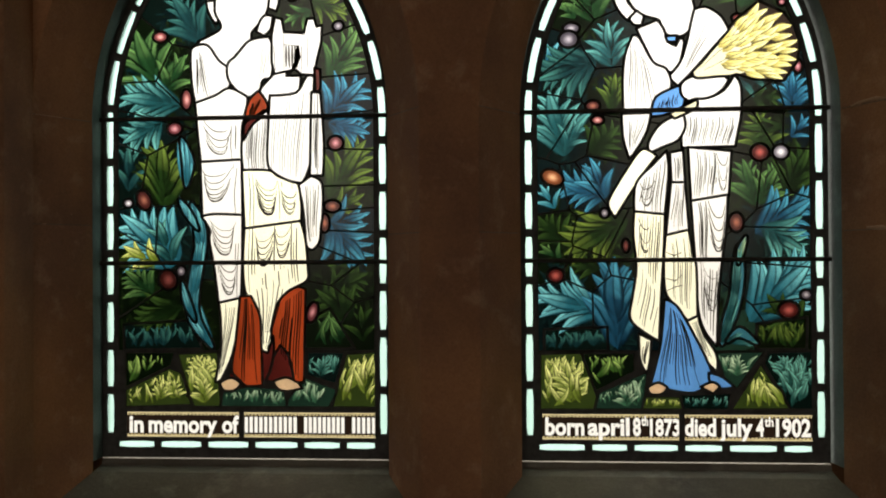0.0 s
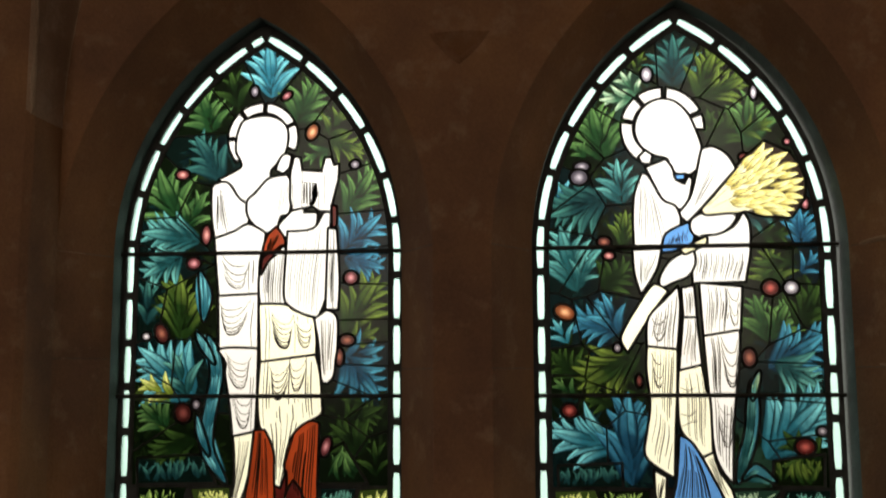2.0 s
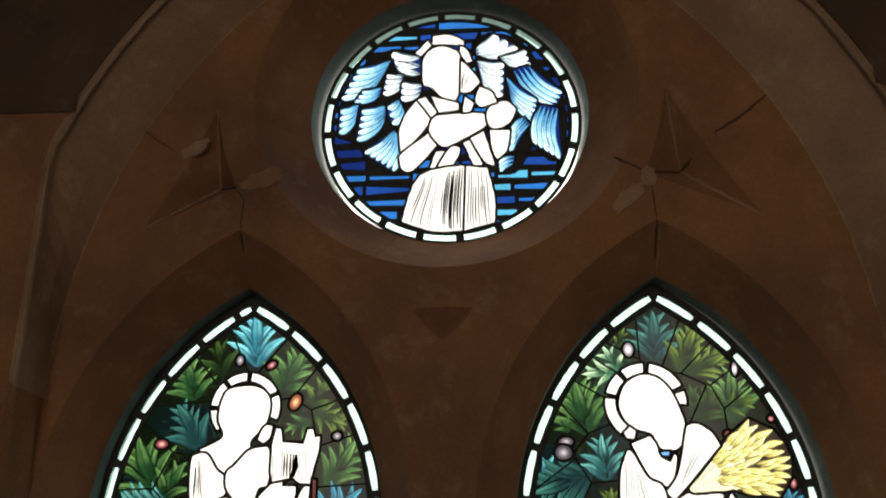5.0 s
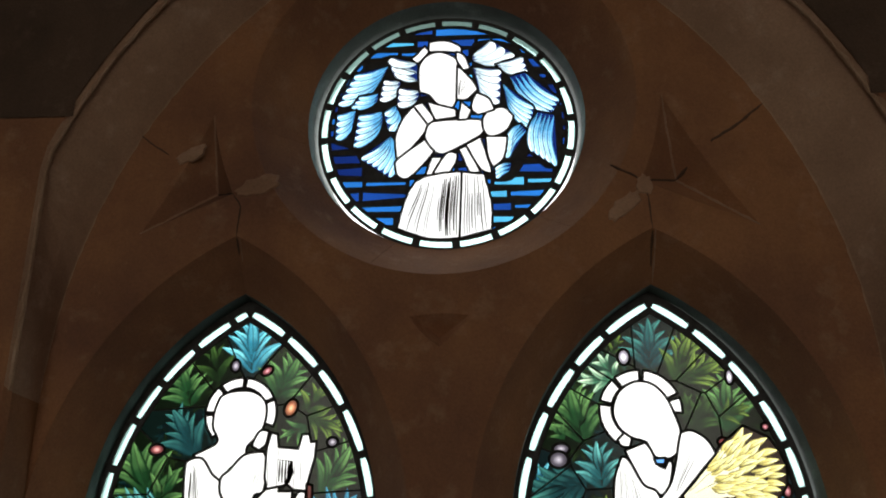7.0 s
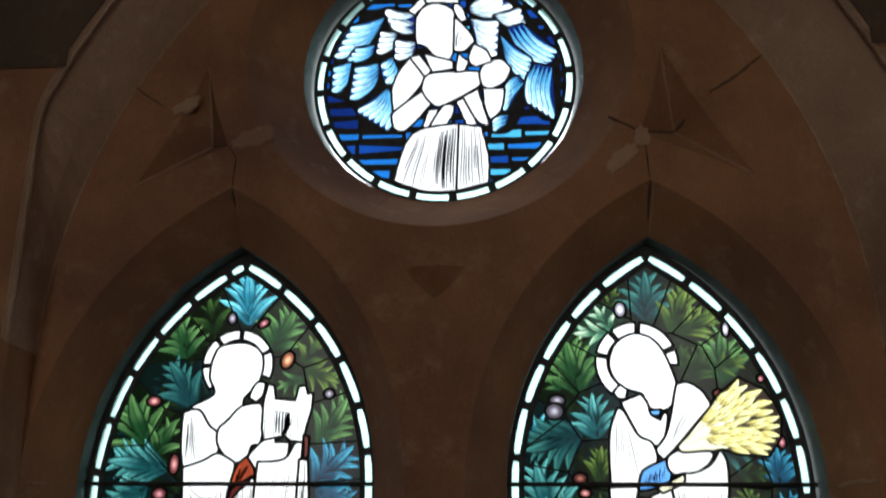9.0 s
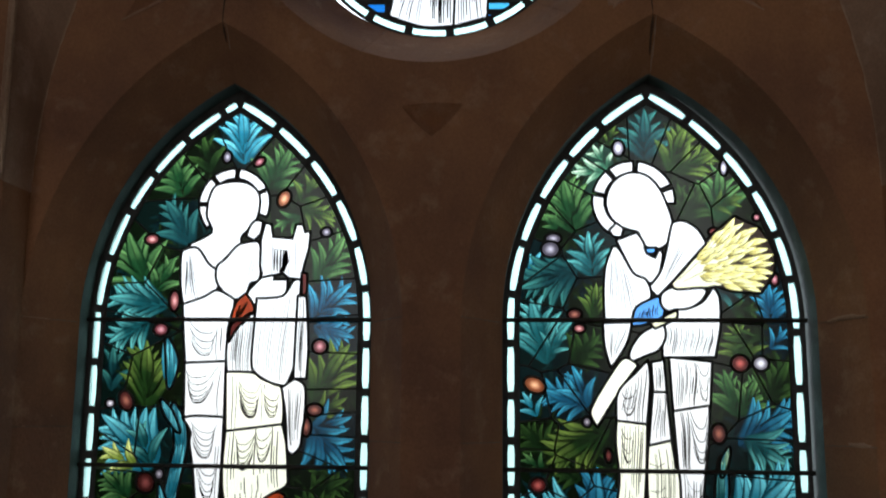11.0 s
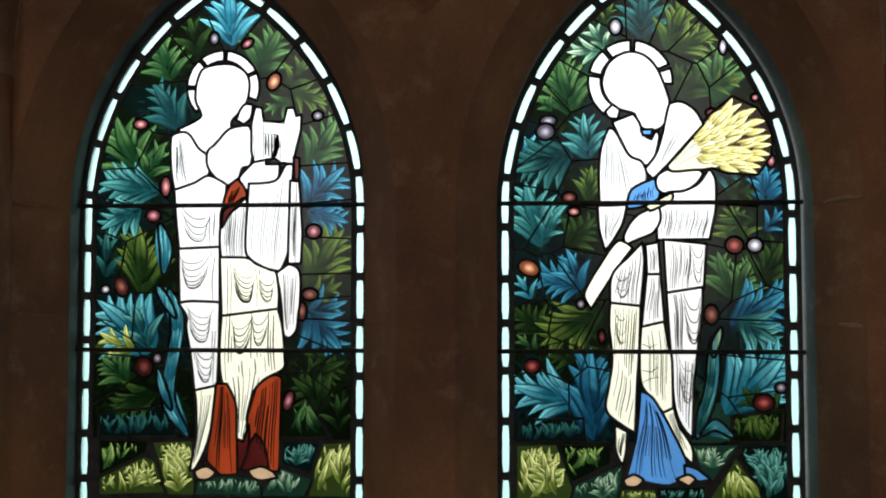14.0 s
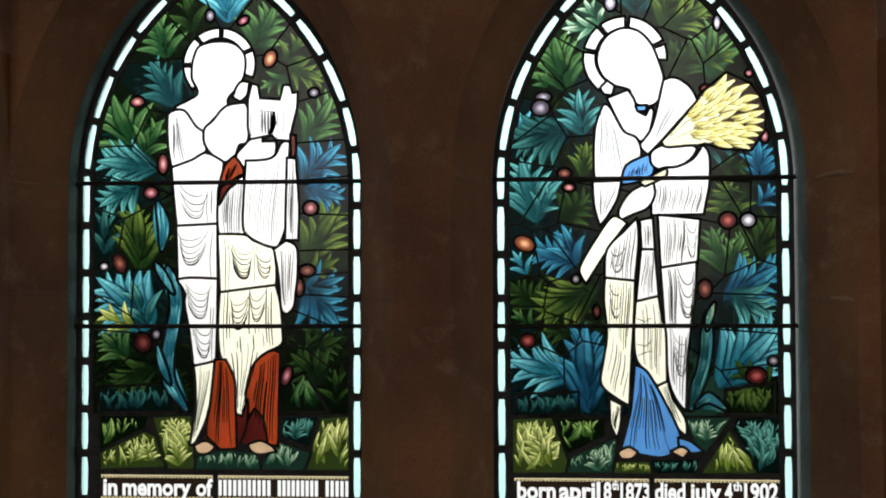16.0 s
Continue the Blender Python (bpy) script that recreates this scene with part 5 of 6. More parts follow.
win_b.piece("figure_pane", "white", [(0.339, -0.060), (0.356, -0.032), (0.379, -0.018), (0.394, -0.015), (0.396, -0.032), (0.384, -0.053), (0.361, -0.063), (0.341, -0.072)])
win_b.piece("sheaf_pane", "stem", [(0.377, -0.010), (0.416, 0.010), (0.415, 0.002), (0.382, -0.014)])
win_b.piece("robe_pane", "white", [(0.294, -0.011), (0.337, -0.010), (0.331, -0.037), (0.315, -0.066), (0.304, -0.081), (0.296, -0.049)])
win_b.piece("sheaf_pane", "ivory", [(0.324, -0.075), (0.339, -0.077), (0.346, -0.083), (0.320, -0.117), (0.278, -0.183), (0.270, -0.168), (0.274, -0.151), (0.298, -0.111)])
win_b.piece("robe_pane", "white", [(0.407, -0.071), (0.474, -0.078), (0.469, -0.151), (0.411, -0.158)])
win_b.piece("robe_pane", "white", [(0.411, -0.163), (0.467, -0.154), (0.464, -0.209), (0.456, -0.267), (0.450, -0.325), (0.448, -0.406), (0.434, -0.387), (0.422, -0.349), (0.417, -0.261)])
win_b.piece("robe_pane", "ivory", [(0.402, -0.367), (0.416, -0.361), (0.425, -0.392), (0.445, -0.425), (0.447, -0.449), (0.426, -0.425), (0.404, -0.383)])
win_b.piece("robe_pane", "white", [(0.376, -0.079), (0.392, -0.076), (0.395, -0.127), (0.378, -0.127)])
win_b.piece("robe_pane", "white", [(0.377, -0.131), (0.395, -0.131), (0.401, -0.209), (0.368, -0.218)])
win_b.piece("robe_pane", "ivory", [(0.367, -0.222), (0.401, -0.214), (0.408, -0.257), (0.413, -0.277), (0.414, -0.357), (0.401, -0.363), (0.381, -0.339), (0.366, -0.315), (0.364, -0.267)])
win_b.piece("robe_pane", "white", [(0.345, -0.100), (0.365, -0.078), (0.367, -0.110), (0.360, -0.181), (0.314, -0.176), (0.315, -0.139), (0.325, -0.119)])
win_b.piece("robe_pane", "ivory", [(0.314, -0.181), (0.360, -0.186), (0.357, -0.257), (0.353, -0.315), (0.349, -0.397), (0.332, -0.387), (0.306, -0.363), (0.310, -0.325), (0.317, -0.276), (0.312, -0.218)])
win_b.piece("robe_pane", "ivory", [(0.320, -0.394), (0.335, -0.402), (0.332, -0.435), (0.329, -0.452), (0.322, -0.431)])
win_b.piece("robe_pane", "blue", [(0.364, -0.335), (0.378, -0.342), (0.395, -0.368), (0.413, -0.402), (0.431, -0.440), (0.435, -0.466), (0.410, -0.487), (0.363, -0.481), (0.341, -0.474), (0.355, -0.421), (0.361, -0.373)])
win_b.piece("robe_pane", "blue", [(0.439, -0.461), (0.458, -0.468), (0.473, -0.479), (0.458, -0.480), (0.441, -0.473)])
win_b.piece("foot_pane", "tan", [(0.336, -0.484), (0.349, -0.477), (0.360, -0.483), (0.353, -0.490), (0.339, -0.490)])
win_b.piece("foot_pane", "tan", [(0.427, -0.481), (0.441, -0.476), (0.449, -0.481), (0.442, -0.488)])
win_b.piece("robe_pane", "blue", [(0.370, 0.123), (0.384, 0.124), (0.383, 0.118), (0.372, 0.118)], round_=False)
drape(win_b, (0.305, 0.111), (0.330, 0.085), (0.300, 0.001), (0.353, 0.019), 6, 0.0040, 0.0009, 117)
drape(win_b, (0.401, -0.016), (0.485, -0.018), (0.400, -0.061), (0.477, -0.062), 13, 0.0040, 0.0011, 118)
drape(win_b, (0.411, -0.076), (0.471, -0.082), (0.414, -0.152), (0.467, -0.147), 10, 0.0040, 0.0013, 119)
drape(win_b, (0.413, -0.168), (0.465, -0.158), (0.423, -0.259), (0.456, -0.260), 8, 0.0040, 0.0013, 120)
swags(win_b, 0.461, -0.082, 0.0091, 0.0609, 2)
swags(win_b, 0.451, -0.165, 0.0142, 0.0812, 3)
swags(win_b, 0.440, -0.272, 0.0132, 0.0761, 3)
swags(win_b, 0.334, -0.129, 0.0122, 0.0406, 2)
swags(win_b, 0.328, -0.193, 0.0102, 0.0558, 2)
drape(win_b, (0.420, -0.267), (0.451, -0.277), (0.426, -0.354), (0.445, -0.392), 4, 0.0040, 0.0013, 121)
drape(win_b, (0.406, -0.373), (0.416, -0.368), (0.431, -0.421), (0.444, -0.435), 3, 0.0040, 0.0013, 122)
drape(win_b, (0.378, -0.086), (0.391, -0.081), (0.381, -0.124), (0.394, -0.124), 3, 0.0040, 0.0013, 123)
drape(win_b, (0.380, -0.135), (0.394, -0.135), (0.373, -0.213), (0.398, -0.207), 4, 0.0040, 0.0013, 124)
drape(win_b, (0.370, -0.228), (0.407, -0.228), (0.377, -0.325), (0.411, -0.349), 6, 0.0040, 0.0010, 125)
drape(win_b, (0.325, -0.124), (0.364, -0.090), (0.318, -0.174), (0.358, -0.177), 6, 0.0040, 0.0013, 126)
drape(win_b, (0.317, -0.188), (0.358, -0.191), (0.317, -0.267), (0.352, -0.315), 6, 0.0040, 0.0013, 127)
drape(win_b, (0.321, -0.276), (0.350, -0.325), (0.311, -0.358), (0.344, -0.392), 4, 0.0040, 0.0010, 128)
drape(win_b, (0.323, -0.400), (0.333, -0.406), (0.324, -0.435), (0.329, -0.445), 2, 0.0040, 0.0013, 129)
drape(win_b, (0.366, -0.346), (0.386, -0.361), (0.348, -0.471), (0.429, -0.476), 10, 0.0080, 0.0014, 130)
drape(win_b, (0.354, 0.011), (0.387, 0.027), (0.353, -0.006), (0.389, 0.007), 6, 0.0040, 0.0012, 131)
drape(win_b, (0.425, 0.154), (0.449, 0.143), (0.393, 0.059), (0.413, 0.078), 3, 0.0040, 0.0009, 132)
drape(win_b, (0.298, -0.019), (0.332, -0.018), (0.305, -0.070), (0.315, -0.062), 4, 0.0040, 0.0009, 133)
win_b.line([(0.427, 0.070), (0.458, 0.098), (0.495, 0.112)], 0.0012)
win_b.line([(0.432, 0.065), (0.467, 0.082), (0.501, 0.097)], 0.0012)
win_b.line([(0.423, 0.068), (0.453, 0.106), (0.489, 0.122)], 0.0012)
win_b.line([(0.365, -0.249), (0.379, -0.255), (0.391, -0.249)], 0.0018)
win_b.line([(0.364, -0.294), (0.380, -0.298), (0.392, -0.288)], 0.0018)
win_b.line([(0.366, -0.315), (0.379, -0.309), (0.393, -0.306)], 0.0018)
key = win_b.piece("sheaf_pane", "stem", [(0.416, 0.062), (0.484, 0.137), (0.502, 0.126), (0.512, 0.095), (0.508, 0.066), (0.478, 0.058), (0.455, 0.057), (0.421, 0.055)], label="golden yellow ears of wheat on pale stalks")
rnd = random.Random(77)
k = len(win_b.shapes)
for row, (count, reach) in enumerate(((12, 0.163), (12, 0.143), (11, 0.121), (9, 0.099), (7, 0.078))):
    # ears fan out from the band that ties the sheaf, the inner rows over the outer ones
    for i in range(count):
        a = math.radians(-16 + 63 * (i + rnd.uniform(0.25, 0.75)) / count)
        r = reach * rnd.uniform(0.95, 1.04) * (1 - 0.26 * abs(a - 0.3))
        b = (0.431 + (r - 0.036) * math.cos(a), 0.080 + (r - 0.036) * math.sin(a))
        a += rnd.uniform(-0.16, 0.16)
        win_b.leaflet("paint", b, (b[0] + 0.037 * math.cos(a), b[1] + 0.037 * math.sin(a)), 0.0068, LEAF["wheat"], rnd.uniform(-0.1, 0.1), 5.2 + 0.1 * row + 0.001 * i, 5)
win_b.add(grown(hull([p for s in win_b.shapes[k:] for p in s[0]]), 0.002), key, 4.7, GLASS["matt"])
trunk(win_b, [(0.487, -0.240), (0.487, -0.279), (0.482, -0.327), (0.469, -0.371), (0.458, -0.407)], 0.0115, "teal", 65)
trunk(win_b, [(0.500, -0.223), (0.492, -0.245), (0.487, -0.269)], 0.0075, "mint", 66)
trunk(win_b, [(0.517, -0.406), (0.488, -0.387), (0.467, -0.403)], 0.010, "teal", 67)
leaves(win_b, win_b_seeds, 133, (
    ((0.371, 0.285), (0.372, 0.376), 55, 3, "bluegreen"),
    ((0.412, 0.263), (0.448, 0.348), 45, 3, "olive"),
    ((0.419, 0.261), (0.495, 0.297), 35, 3, "olive"),
    ((0.304, 0.314), (0.319, 0.349), 45, 2, "olive"),
    ((0.305, 0.270), (0.278, 0.315), 55, 2, "mint"),
    ((0.305, 0.267), (0.243, 0.265), 35, 2, "mint"),
    ((0.497, 0.169), (0.504, 0.271), 40, 3, "green"),
    ((0.485, 0.198), (0.539, 0.216), 40, 2, "olive"),
    ((0.435, 0.171), (0.472, 0.231), 50, 3, "dark"),
    ((0.431, 0.189), (0.428, 0.240), 40, 2, "dark"),
    ((0.245, 0.151), (0.225, 0.249), 52, 4, "green"),
    ((0.213, 0.160), (0.188, 0.186), 40, 2, "green"),
    ((0.276, 0.073), (0.268, 0.151), 55, 3, "teal"),
))
leaves(win_b, win_b_seeds, 146, (
    ((0.159, 0.082), (0.182, 0.118), 30, 1, "sky"),
    ((0.249, 0.087), (0.151, 0.056), 50, 4, "bluegreen"),
    ((0.274, -0.004), (0.280, 0.059), 40, 3, "olive"),
    ((0.193, -0.083), (0.166, 0.028), 50, 4, "teal"),
    ((0.194, -0.068), (0.221, -0.020), 45, 2, "teal"),
    ((0.238, -0.079), (0.283, -0.031), 55, 3, "dark"),
    ((0.487, 0.047), (0.541, 0.048), 45, 2, "bluegreen"),
    ((0.581, -0.005), (0.580, 0.057), 55, 3, "blue"),
    ((0.577, -0.054), (0.607, -0.020), 45, 2, "blue"),
    ((0.531, -0.073), (0.521, -0.012), 65, 4, "olive"),
    ((0.578, -0.034), (0.501, -0.033), 20, 1, "dark"),
    ((0.266, -0.150), (0.189, -0.126), 58, 4, "blue"),
    ((0.263, -0.156), (0.237, -0.088), 40, 2, "blue"),
))
leaves(win_b, win_b_seeds, 159, (
    ((0.175, -0.172), (0.150, -0.132), 45, 2, "sky"),
    ((0.193, -0.232), (0.147, -0.187), 55, 3, "dark"),
    ((0.185, -0.266), (0.151, -0.236), 40, 2, "green"),
    ((0.302, -0.190), (0.197, -0.248), 42, 4, "olive"),
    ((0.259, -0.352), (0.148, -0.324), 40, 4, "sky"),
    ((0.281, -0.419), (0.277, -0.266), 38, 4, "blue"),
    ((0.253, -0.276), (0.204, -0.271), 40, 2, "dark"),
    ((0.518, -0.171), (0.497, -0.094), 48, 3, "green"),
    ((0.523, -0.169), (0.556, -0.103), 42, 3, "green"),
    ((0.569, -0.152), (0.605, -0.074), 45, 3, "dark"),
    ((0.514, -0.219), (0.609, -0.160), 42, 4, "blue"),
    ((0.524, -0.205), (0.598, -0.249), 42, 3, "teal"),
    ((0.503, -0.371), (0.603, -0.270), 38, 5, "sky"),
))
leaves(win_b, win_b_seeds, 172, (
    ((0.489, -0.383), (0.507, -0.402), 40, 2, "mint"),
    ((0.593, -0.383), (0.538, -0.325), 50, 2, "dark"),
    ((0.301, -0.276), (0.293, -0.227), 40, 2, "dark"),
    ((0.513, 0.016), (0.561, 0.015), 50, 2, "dark"),
))
for x, z, rx, rz, kind, turn in (
        (0.324, 0.309, 0.0112, 0.0152, "pearl", 0.0),
        (0.205, 0.143, 0.0152, 0.0102, "grey", 0.0),
        (0.200, 0.124, 0.0173, 0.0152, "grey", 0.0),
        (0.241, 0.007, 0.0132, 0.0102, "brown", 0.0),
        (0.249, -0.018, 0.0112, 0.0081, "pink", 0.0),
        (0.170, -0.117, 0.0203, 0.0142, "orange", -0.4),
        (0.260, -0.180, 0.0081, 0.0091, "grey", 0.0),
        (0.175, -0.288, 0.0152, 0.0132, "red", 0.0),
        (0.525, -0.078, 0.0162, 0.0152, "red", 0.0),
        (0.560, -0.078, 0.0142, 0.0132, "pearl", 0.0),
        (0.484, -0.198, 0.0132, 0.0173, "brown", 0.0),
        (0.571, -0.349, 0.0183, 0.0152, "red", 0.0),
        (0.600, -0.323, 0.0102, 0.0091, "grey", 0.0),
        (0.489, 0.154, 0.0102, 0.0081, "red", 0.0),
        (0.564, 0.180, 0.0071, 0.0071, "rose", 0.0),
        (0.590, 0.069, 0.0081, 0.0122, "rose", 0.0),
        (0.296, -0.237, 0.0071, 0.0122, "maroon", 0.0),
        (0.510, 0.270, 0.0071, 0.0142, "pearl", 0.0),
):
    win_b.berry(x, z, rx, rz, kind, turn)
for i, (poly, kind, count, height) in enumerate((
        ([(0.150, -0.428), (0.215, -0.426), (0.248, -0.518), (0.149, -0.518)], "lime", 40, 0.060),
        ([(0.223, -0.426), (0.306, -0.426), (0.306, -0.453), (0.244, -0.485)], "green", 34, 0.045),
        ([(0.250, -0.494), (0.328, -0.459), (0.321, -0.517), (0.244, -0.518)], "mint", 36, 0.040),
        ([(0.329, -0.501), (0.383, -0.501), (0.389, -0.517), (0.325, -0.517)], "lime", 22, 0.025),
        ([(0.391, -0.498), (0.469, -0.495), (0.465, -0.517), (0.394, -0.517)], "bluegreen", 28, 0.025),
        ([(0.451, -0.425), (0.525, -0.422), (0.482, -0.480), (0.466, -0.468)], "mint", 30, 0.040),
        ([(0.523, -0.447), (0.567, -0.516), (0.478, -0.517)], "lime", 30, 0.050),
        ([(0.538, -0.425), (0.610, -0.422), (0.609, -0.516), (0.575, -0.516), (0.532, -0.441)], "bluegreen", 44, 0.040),
)):
    key = win_b.pane("grass_pane", TONE[kind] + " glass painted with grass and flowers")
    win_b.add(grown(poly, 0.0032), key, 2.2, BACK[kind])
    win_b.blades(poly, kind, key, 50 + i, count, height)
for i, (poly, kind, count, height) in enumerate((
        ([(0.157, -0.385), (0.260, -0.381), (0.261, -0.416), (0.157, -0.417)], "bluegreen", 30, 0.045),
        ([(0.520, -0.375), (0.599, -0.365), (0.597, -0.413), (0.518, -0.413)], "olive", 34, 0.050),
)):
    key = win_b.pane("grass_pane", TONE[kind] + " glass painted with grass and flowers")
    win_b.add(grown(poly, 0.0032), key, 2.2, BACK[kind])
    win_b.blades(poly, kind, key, 50 + i, count, height)
inscription(win_b, 0.148, 0.389, 0.611, [("born", 0.1548, 0.0673, 0.042, -0.565), ("april", 0.2280, 0.0717, 0.042, -0.565), ("8", 0.3055, 0.0136, 0.042, -0.565), ("th", 0.3200, 0.0116, 0.022, -0.5480), ("1873", 0.3345, 0.0509, 0.040, -0.565), ("died", 0.3941, 0.0526, 0.042, -0.565), ("july", 0.4534, 0.0551, 0.042, -0.565), ("4", 0.5142, 0.0133, 0.042, -0.565), ("th", 0.5284, 0.0152, 0.022, -0.5480), ("1902", 0.5474, 0.0584, 0.042, -0.565)], [])
win_b.cells([(x, max(z, -0.42)) for x, z in field_b], win_b_seeds)
fillers(win_b, field_b, win_b_seeds, 240, 1900, -0.42)
win_b.build()

roundel = empty("stained_glass_roundel", "round leaded light with a white winged figure on deep blue bars", "stained glass", "", (OC[0], 0, OC[1] + ZB))
win_c = Glazing(roundel, circle(*OC, 0.263))
for i in range(20):
    a = 90 - i * 18 + 3
    win_c.add(ring(*OC, 0.2425, 0.2575, a - 15.2, a, 6), win_c.pane("border_pane"), 2, GLASS["border"])

win_c.piece("figure_pane", "white_high", [(-0.056, 0.938), (-0.038, 0.959), (-0.013, 0.962), (0.013, 0.946), (0.019, 0.913), (0.015, 0.857), (0.006, 0.836), (-0.018, 0.845), (-0.037, 0.867), (-0.056, 0.874), (-0.059, 0.910)])
win_c.piece("figure_pane", "white_high", [(0.020, 0.928), (0.045, 0.898), (0.056, 0.876), (0.037, 0.856), (0.020, 0.857)])
win_c.piece("figure_pane", "white_high", [(-0.040, 0.846), (0.013, 0.829), (0.013, 0.815), (-0.024, 0.810)])
win_c.piece("figure_pane", "white_high", [(-0.038, 0.988), (-0.008, 0.991), (0.021, 0.977), (0.023, 0.965), (-0.008, 0.970), (-0.038, 0.970)])
win_c.piece("figure_pane", "white_high", [(-0.073, 0.951), (-0.050, 0.977), (-0.044, 0.967), (-0.064, 0.944)])
win_c.piece("figure_pane", "white_high", [(0.019, 0.961), (0.030, 0.955), (0.041, 0.927), (0.033, 0.925), (0.021, 0.944)])
win_c.piece("figure_pane", "white_high", [(-0.071, 0.835), (-0.045, 0.800), (-0.063, 0.763), (-0.100, 0.720), (-0.104, 0.764), (-0.093, 0.805)])
win_c.piece("figure_pane", "white_high", [(-0.067, 0.840), (-0.053, 0.844), (-0.031, 0.810), (-0.040, 0.801)])
win_c.piece("figure_pane", "white_high", [(-0.102, 0.703), (-0.097, 0.721), (-0.043, 0.763), (-0.030, 0.745), (-0.042, 0.722), (-0.078, 0.683), (-0.096, 0.686)])
win_c.piece("figure_pane", "white_high", [(-0.043, 0.776), (-0.036, 0.796), (-0.012, 0.803), (0.062, 0.803), (0.072, 0.788), (0.062, 0.772), (0.006, 0.740), (-0.018, 0.735), (-0.039, 0.758)])
win_c.piece("figure_pane", "white_high", [(0.073, 0.806), (0.087, 0.823), (0.112, 0.828), (0.129, 0.811), (0.117, 0.784), (0.093, 0.771), (0.077, 0.778)])
win_c.piece("figure_pane", "white_high", [(0.028, 0.843), (0.044, 0.828), (0.037, 0.810), (0.024, 0.809)])
win_c.piece("figure_pane", "white_high", [(0.059, 0.863), (0.081, 0.852), (0.090, 0.829), (0.062, 0.820), (0.050, 0.835)])
win_c.piece("figure_pane", "white_high", [(-0.044, 0.679), (-0.030, 0.721), (-0.012, 0.721), (-0.023, 0.687)])
win_c.piece("figure_pane", "white_high", [(-0.033, 0.674), (-0.003, 0.727), (0.015, 0.727), (0.013, 0.712), (-0.012, 0.671), (-0.029, 0.669)])
win_c.piece("figure_pane", "white_high", [(0.026, 0.739), (0.037, 0.744), (0.061, 0.691), (0.046, 0.689)])
win_c.piece("figure_pane", "white_high", [(0.040, 0.749), (0.064, 0.762), (0.073, 0.732), (0.085, 0.690), (0.067, 0.698)])
win_c.piece("figure_pane", "white_high", [(0.079, 0.764), (0.116, 0.763), (0.110, 0.723), (0.092, 0.704), (0.083, 0.724)])
win_c.piece("figure_pane", "white_high", [(-0.062, 0.669), (0.025, 0.687), (0.022, 0.553), (-0.034, 0.552), (-0.094, 0.573)])
win_c.piece("figure_pane", "white_high", [(0.031, 0.687), (0.070, 0.681), (0.084, 0.618), (0.083, 0.567), (0.027, 0.553)])
# the wings are dark between their panes
win_c.add(smooth_loop([(-0.123, 0.960), (-0.181, 0.927), (-0.223, 0.856), (-0.228, 0.759), (-0.192, 0.744), (-0.173, 0.713), (-0.155, 0.683), (-0.106, 0.679), (-0.101, 0.781), (-0.059, 0.844), (-0.066, 0.951)]), None, 1.5, LEAD)
win_c.add(smooth_loop([(0.052, 0.984), (0.088, 0.990), (0.139, 0.972), (0.176, 0.919), (0.227, 0.822), (0.223, 0.697), (0.193, 0.696), (0.161, 0.734), (0.149, 0.704), (0.126, 0.671), (0.089, 0.669), (0.114, 0.768), (0.056, 0.860)]), None, 1.5, LEAD)
for i, (kind, r0, r1, t0, t1, n) in enumerate((
        ("plume", (-0.069, 0.950), (-0.065, 0.891), (-0.125, 0.955), (-0.105, 0.916), 3),
        ("feather", (-0.127, 0.939), (-0.149, 0.891), (-0.190, 0.919), (-0.225, 0.843), 5),
        ("feather", (-0.146, 0.875), (-0.150, 0.849), (-0.179, 0.866), (-0.199, 0.837), 3),
        ("plume", (-0.101, 0.903), (-0.105, 0.868), (-0.131, 0.904), (-0.139, 0.851), 4),
        ("plume", (-0.060, 0.880), (-0.067, 0.849), (-0.100, 0.884), (-0.101, 0.837), 3),
        ("feather", (-0.191, 0.837), (-0.198, 0.801), (-0.225, 0.825), (-0.225, 0.763), 4),
        ("feather", (-0.135, 0.833), (-0.139, 0.791), (-0.180, 0.824), (-0.188, 0.747), 5),
        ("feather", (-0.110, 0.845), (-0.099, 0.818), (-0.129, 0.830), (-0.113, 0.778), 3),
        ("feather", (-0.120, 0.770), (-0.112, 0.762), (-0.176, 0.729), (-0.109, 0.682), 6),
        ("plume", (0.052, 0.959), (0.057, 0.940), (0.085, 0.988), (0.141, 0.945), 3),
        ("plume", (0.101, 0.936), (0.113, 0.919), (0.150, 0.950), (0.161, 0.907), 3),
        ("plume", (0.054, 0.929), (0.066, 0.884), (0.106, 0.922), (0.100, 0.835), 5),
        ("feather", (0.127, 0.895), (0.166, 0.909), (0.200, 0.814), (0.224, 0.852), 4),
        ("feather", (0.114, 0.887), (0.122, 0.855), (0.171, 0.836), (0.160, 0.782), 5),
        ("feather", (0.177, 0.815), (0.218, 0.803), (0.164, 0.739), (0.219, 0.700), 5),
        ("feather", (0.143, 0.793), (0.157, 0.772), (0.124, 0.765), (0.119, 0.715), 4),
        ("feather", (0.125, 0.710), (0.120, 0.685), (0.096, 0.696), (0.098, 0.671), 3),
)):
    wing(win_c, kind, r0, r1, t0, t1, n, 2.5 + 0.1 * i)
drape(win_c, (-0.018, 0.669), (0.022, 0.680), (-0.023, 0.557), (0.020, 0.558), 7, 0.0040, 0.0022, 234)
drape(win_c, (0.033, 0.679), (0.067, 0.677), (0.033, 0.559), (0.079, 0.569), 6, 0.0040, 0.0022, 235)
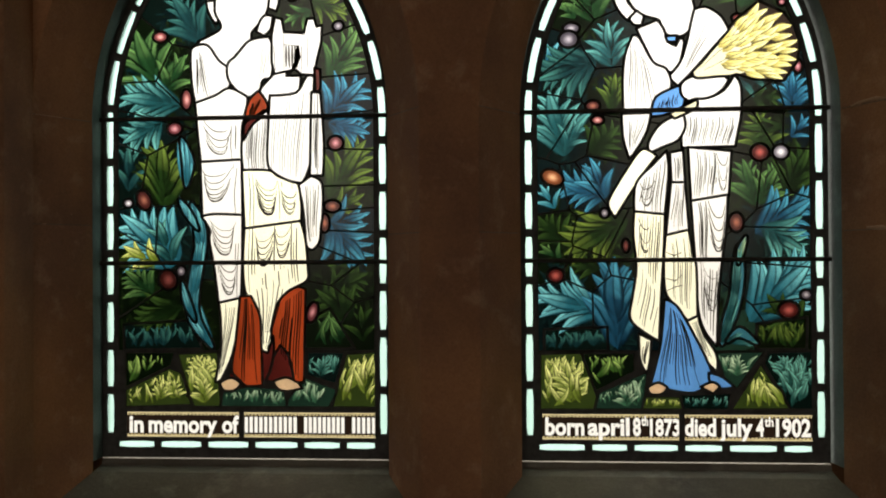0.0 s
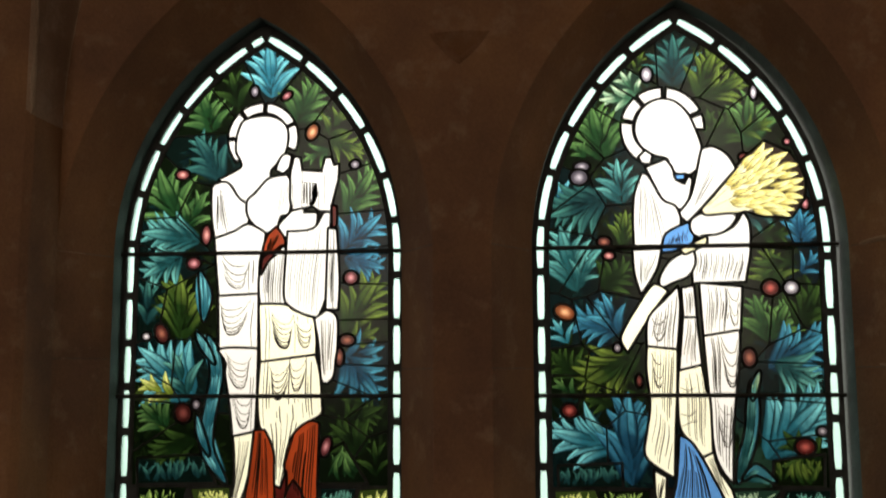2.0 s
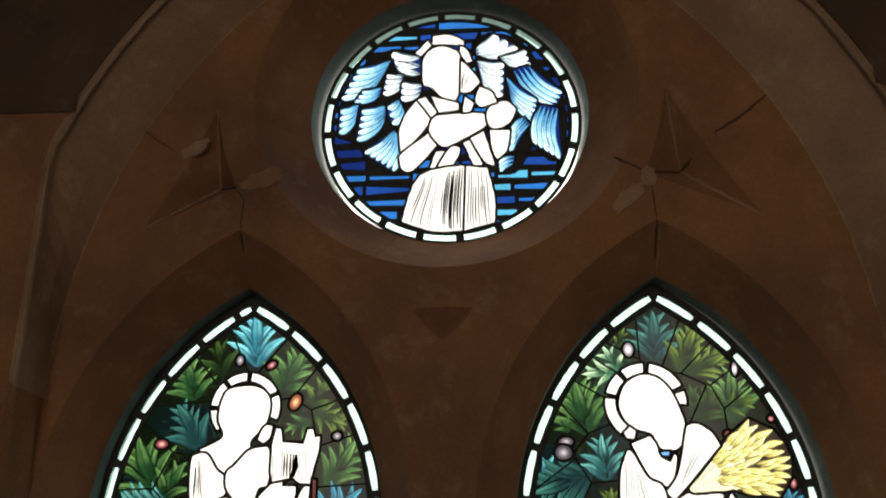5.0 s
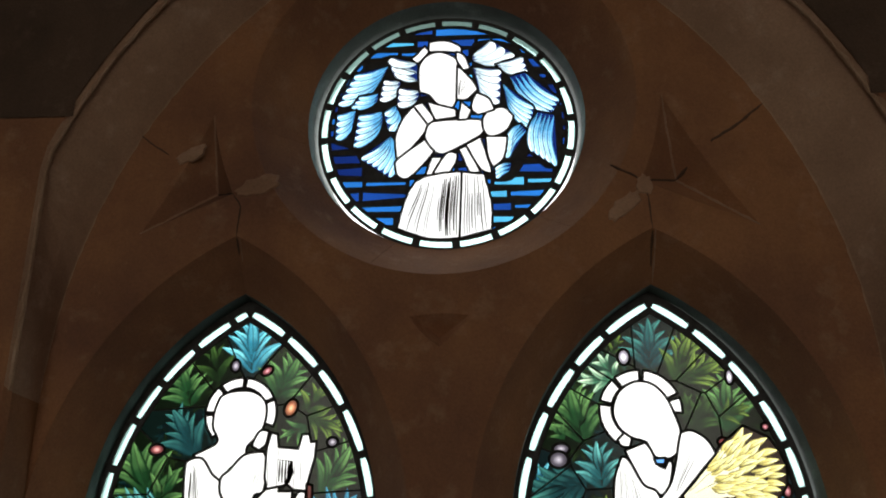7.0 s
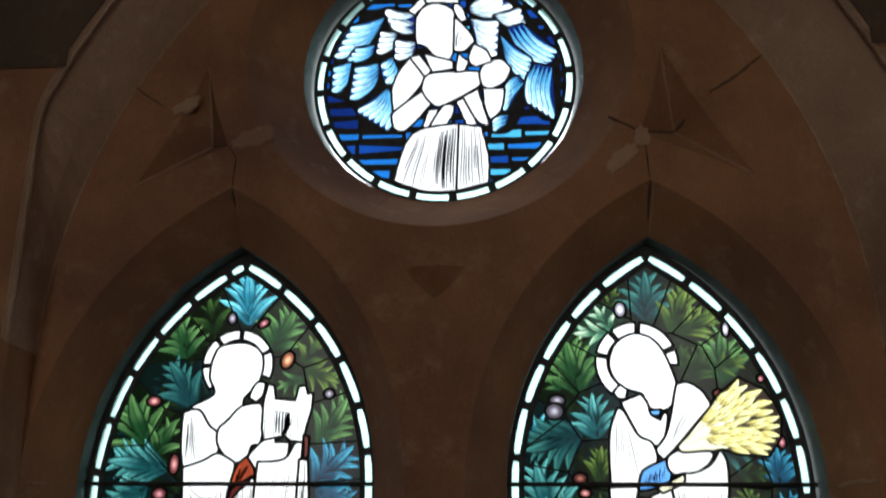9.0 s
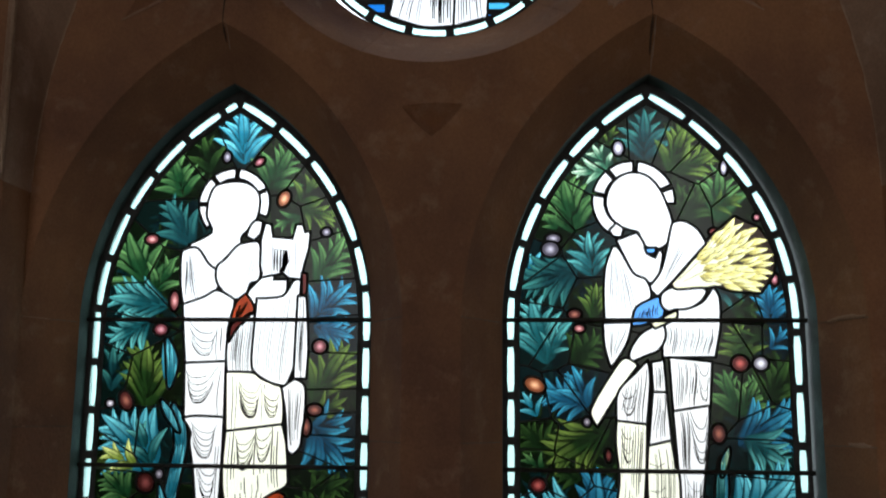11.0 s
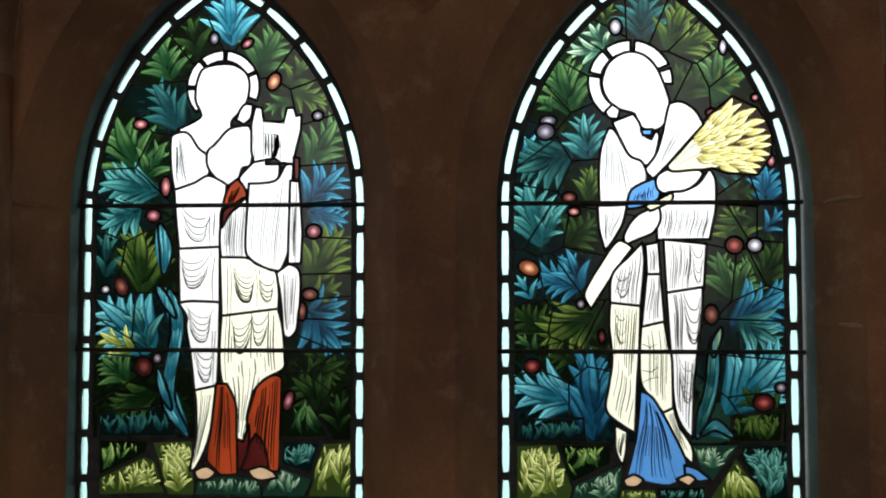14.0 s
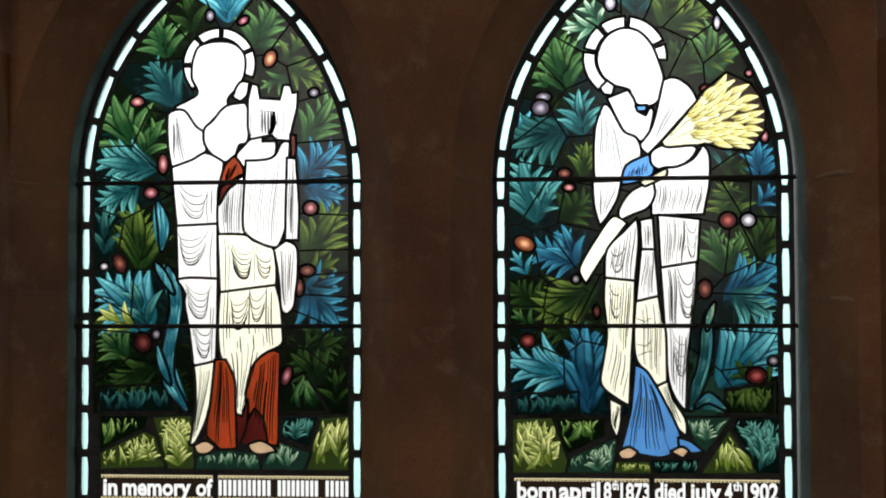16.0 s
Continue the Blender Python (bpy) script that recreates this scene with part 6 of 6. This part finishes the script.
drape(win_c, (-0.058, 0.661), (-0.024, 0.669), (-0.089, 0.574), (-0.034, 0.557), 4, 0.0040, 0.0014, 236)
drape(win_c, (0.025, 0.920), (0.050, 0.883), (0.020, 0.864), (0.036, 0.861), 4, 0.0040, 0.0010, 237)
drape(win_c, (-0.069, 0.921), (-0.052, 0.907), (-0.114, 0.930), (-0.102, 0.936), 2, 0.0040, 0.0010, 238)
rnd = random.Random(4)
field_c = circle(*OC, 0.2385, 48)
win_c.add(field_c, None, 0.5, LEAD)
z = OC[1] - 0.236
while z < OC[1] + 0.23:
    # courses of wedge-shaped bars, lighter towards the top and the foot of the roundel
    tall, x = rnd.uniform(0.022, 0.034), OC[0] - 0.25 - rnd.uniform(0, 0.05)
    pale = abs(z + tall / 2 - OC[1]) > 0.11
    while x < OC[0] + 0.25:
        ln, h0, h1 = rnd.uniform(0.055, 0.125), rnd.uniform(0.4, 1.0), rnd.uniform(0.4, 1.0)
        mat = rnd.choice(("azure", "azure", "royal", "aqua", "azure", "royal") if pale else ("royal", "navy", "azure", "navy"))
        bar = [(x, z + tall * (1 - h0) / 2), (x + ln, z + tall * (1 - h1) / 2), (x + ln, z + tall * (1 + h1) / 2), (x, z + tall * (1 + h0) / 2)]
        bar = clipped(grown(bar, -0.0012), field_c)
        if len(bar) > 2:
            win_c.add(bar, win_c.pane("sky_pane", "deep blue bar of glass"), 1, GLASS[mat])
        x += ln + 0.002
    z += tall + 0.001
win_c.build(0.0052)


# ---- iron saddle bars ----
def saddle_bar(x0, x1, z, group):
    bm = bmesh.new()
    bmesh.ops.create_cone(bm, cap_ends=True, segments=10, radius1=0.0042, radius2=0.0042, depth=x1 - x0, matrix=Matrix.Translation(((x0 + x1) / 2, -0.009, z + ZB)) @ Matrix.Rotation(radians(90), 4, "Y"))
    tagged(part("saddle_bar", bm, IRON, None, "", True), "thin black iron bar across the leaded light", "saddle bar", group)


for s in (-1, 1):
    for z in (-0.004, -0.262):
        saddle_bar(s * CX - 0.264, s * CX + 0.264, z, "saddle bars")
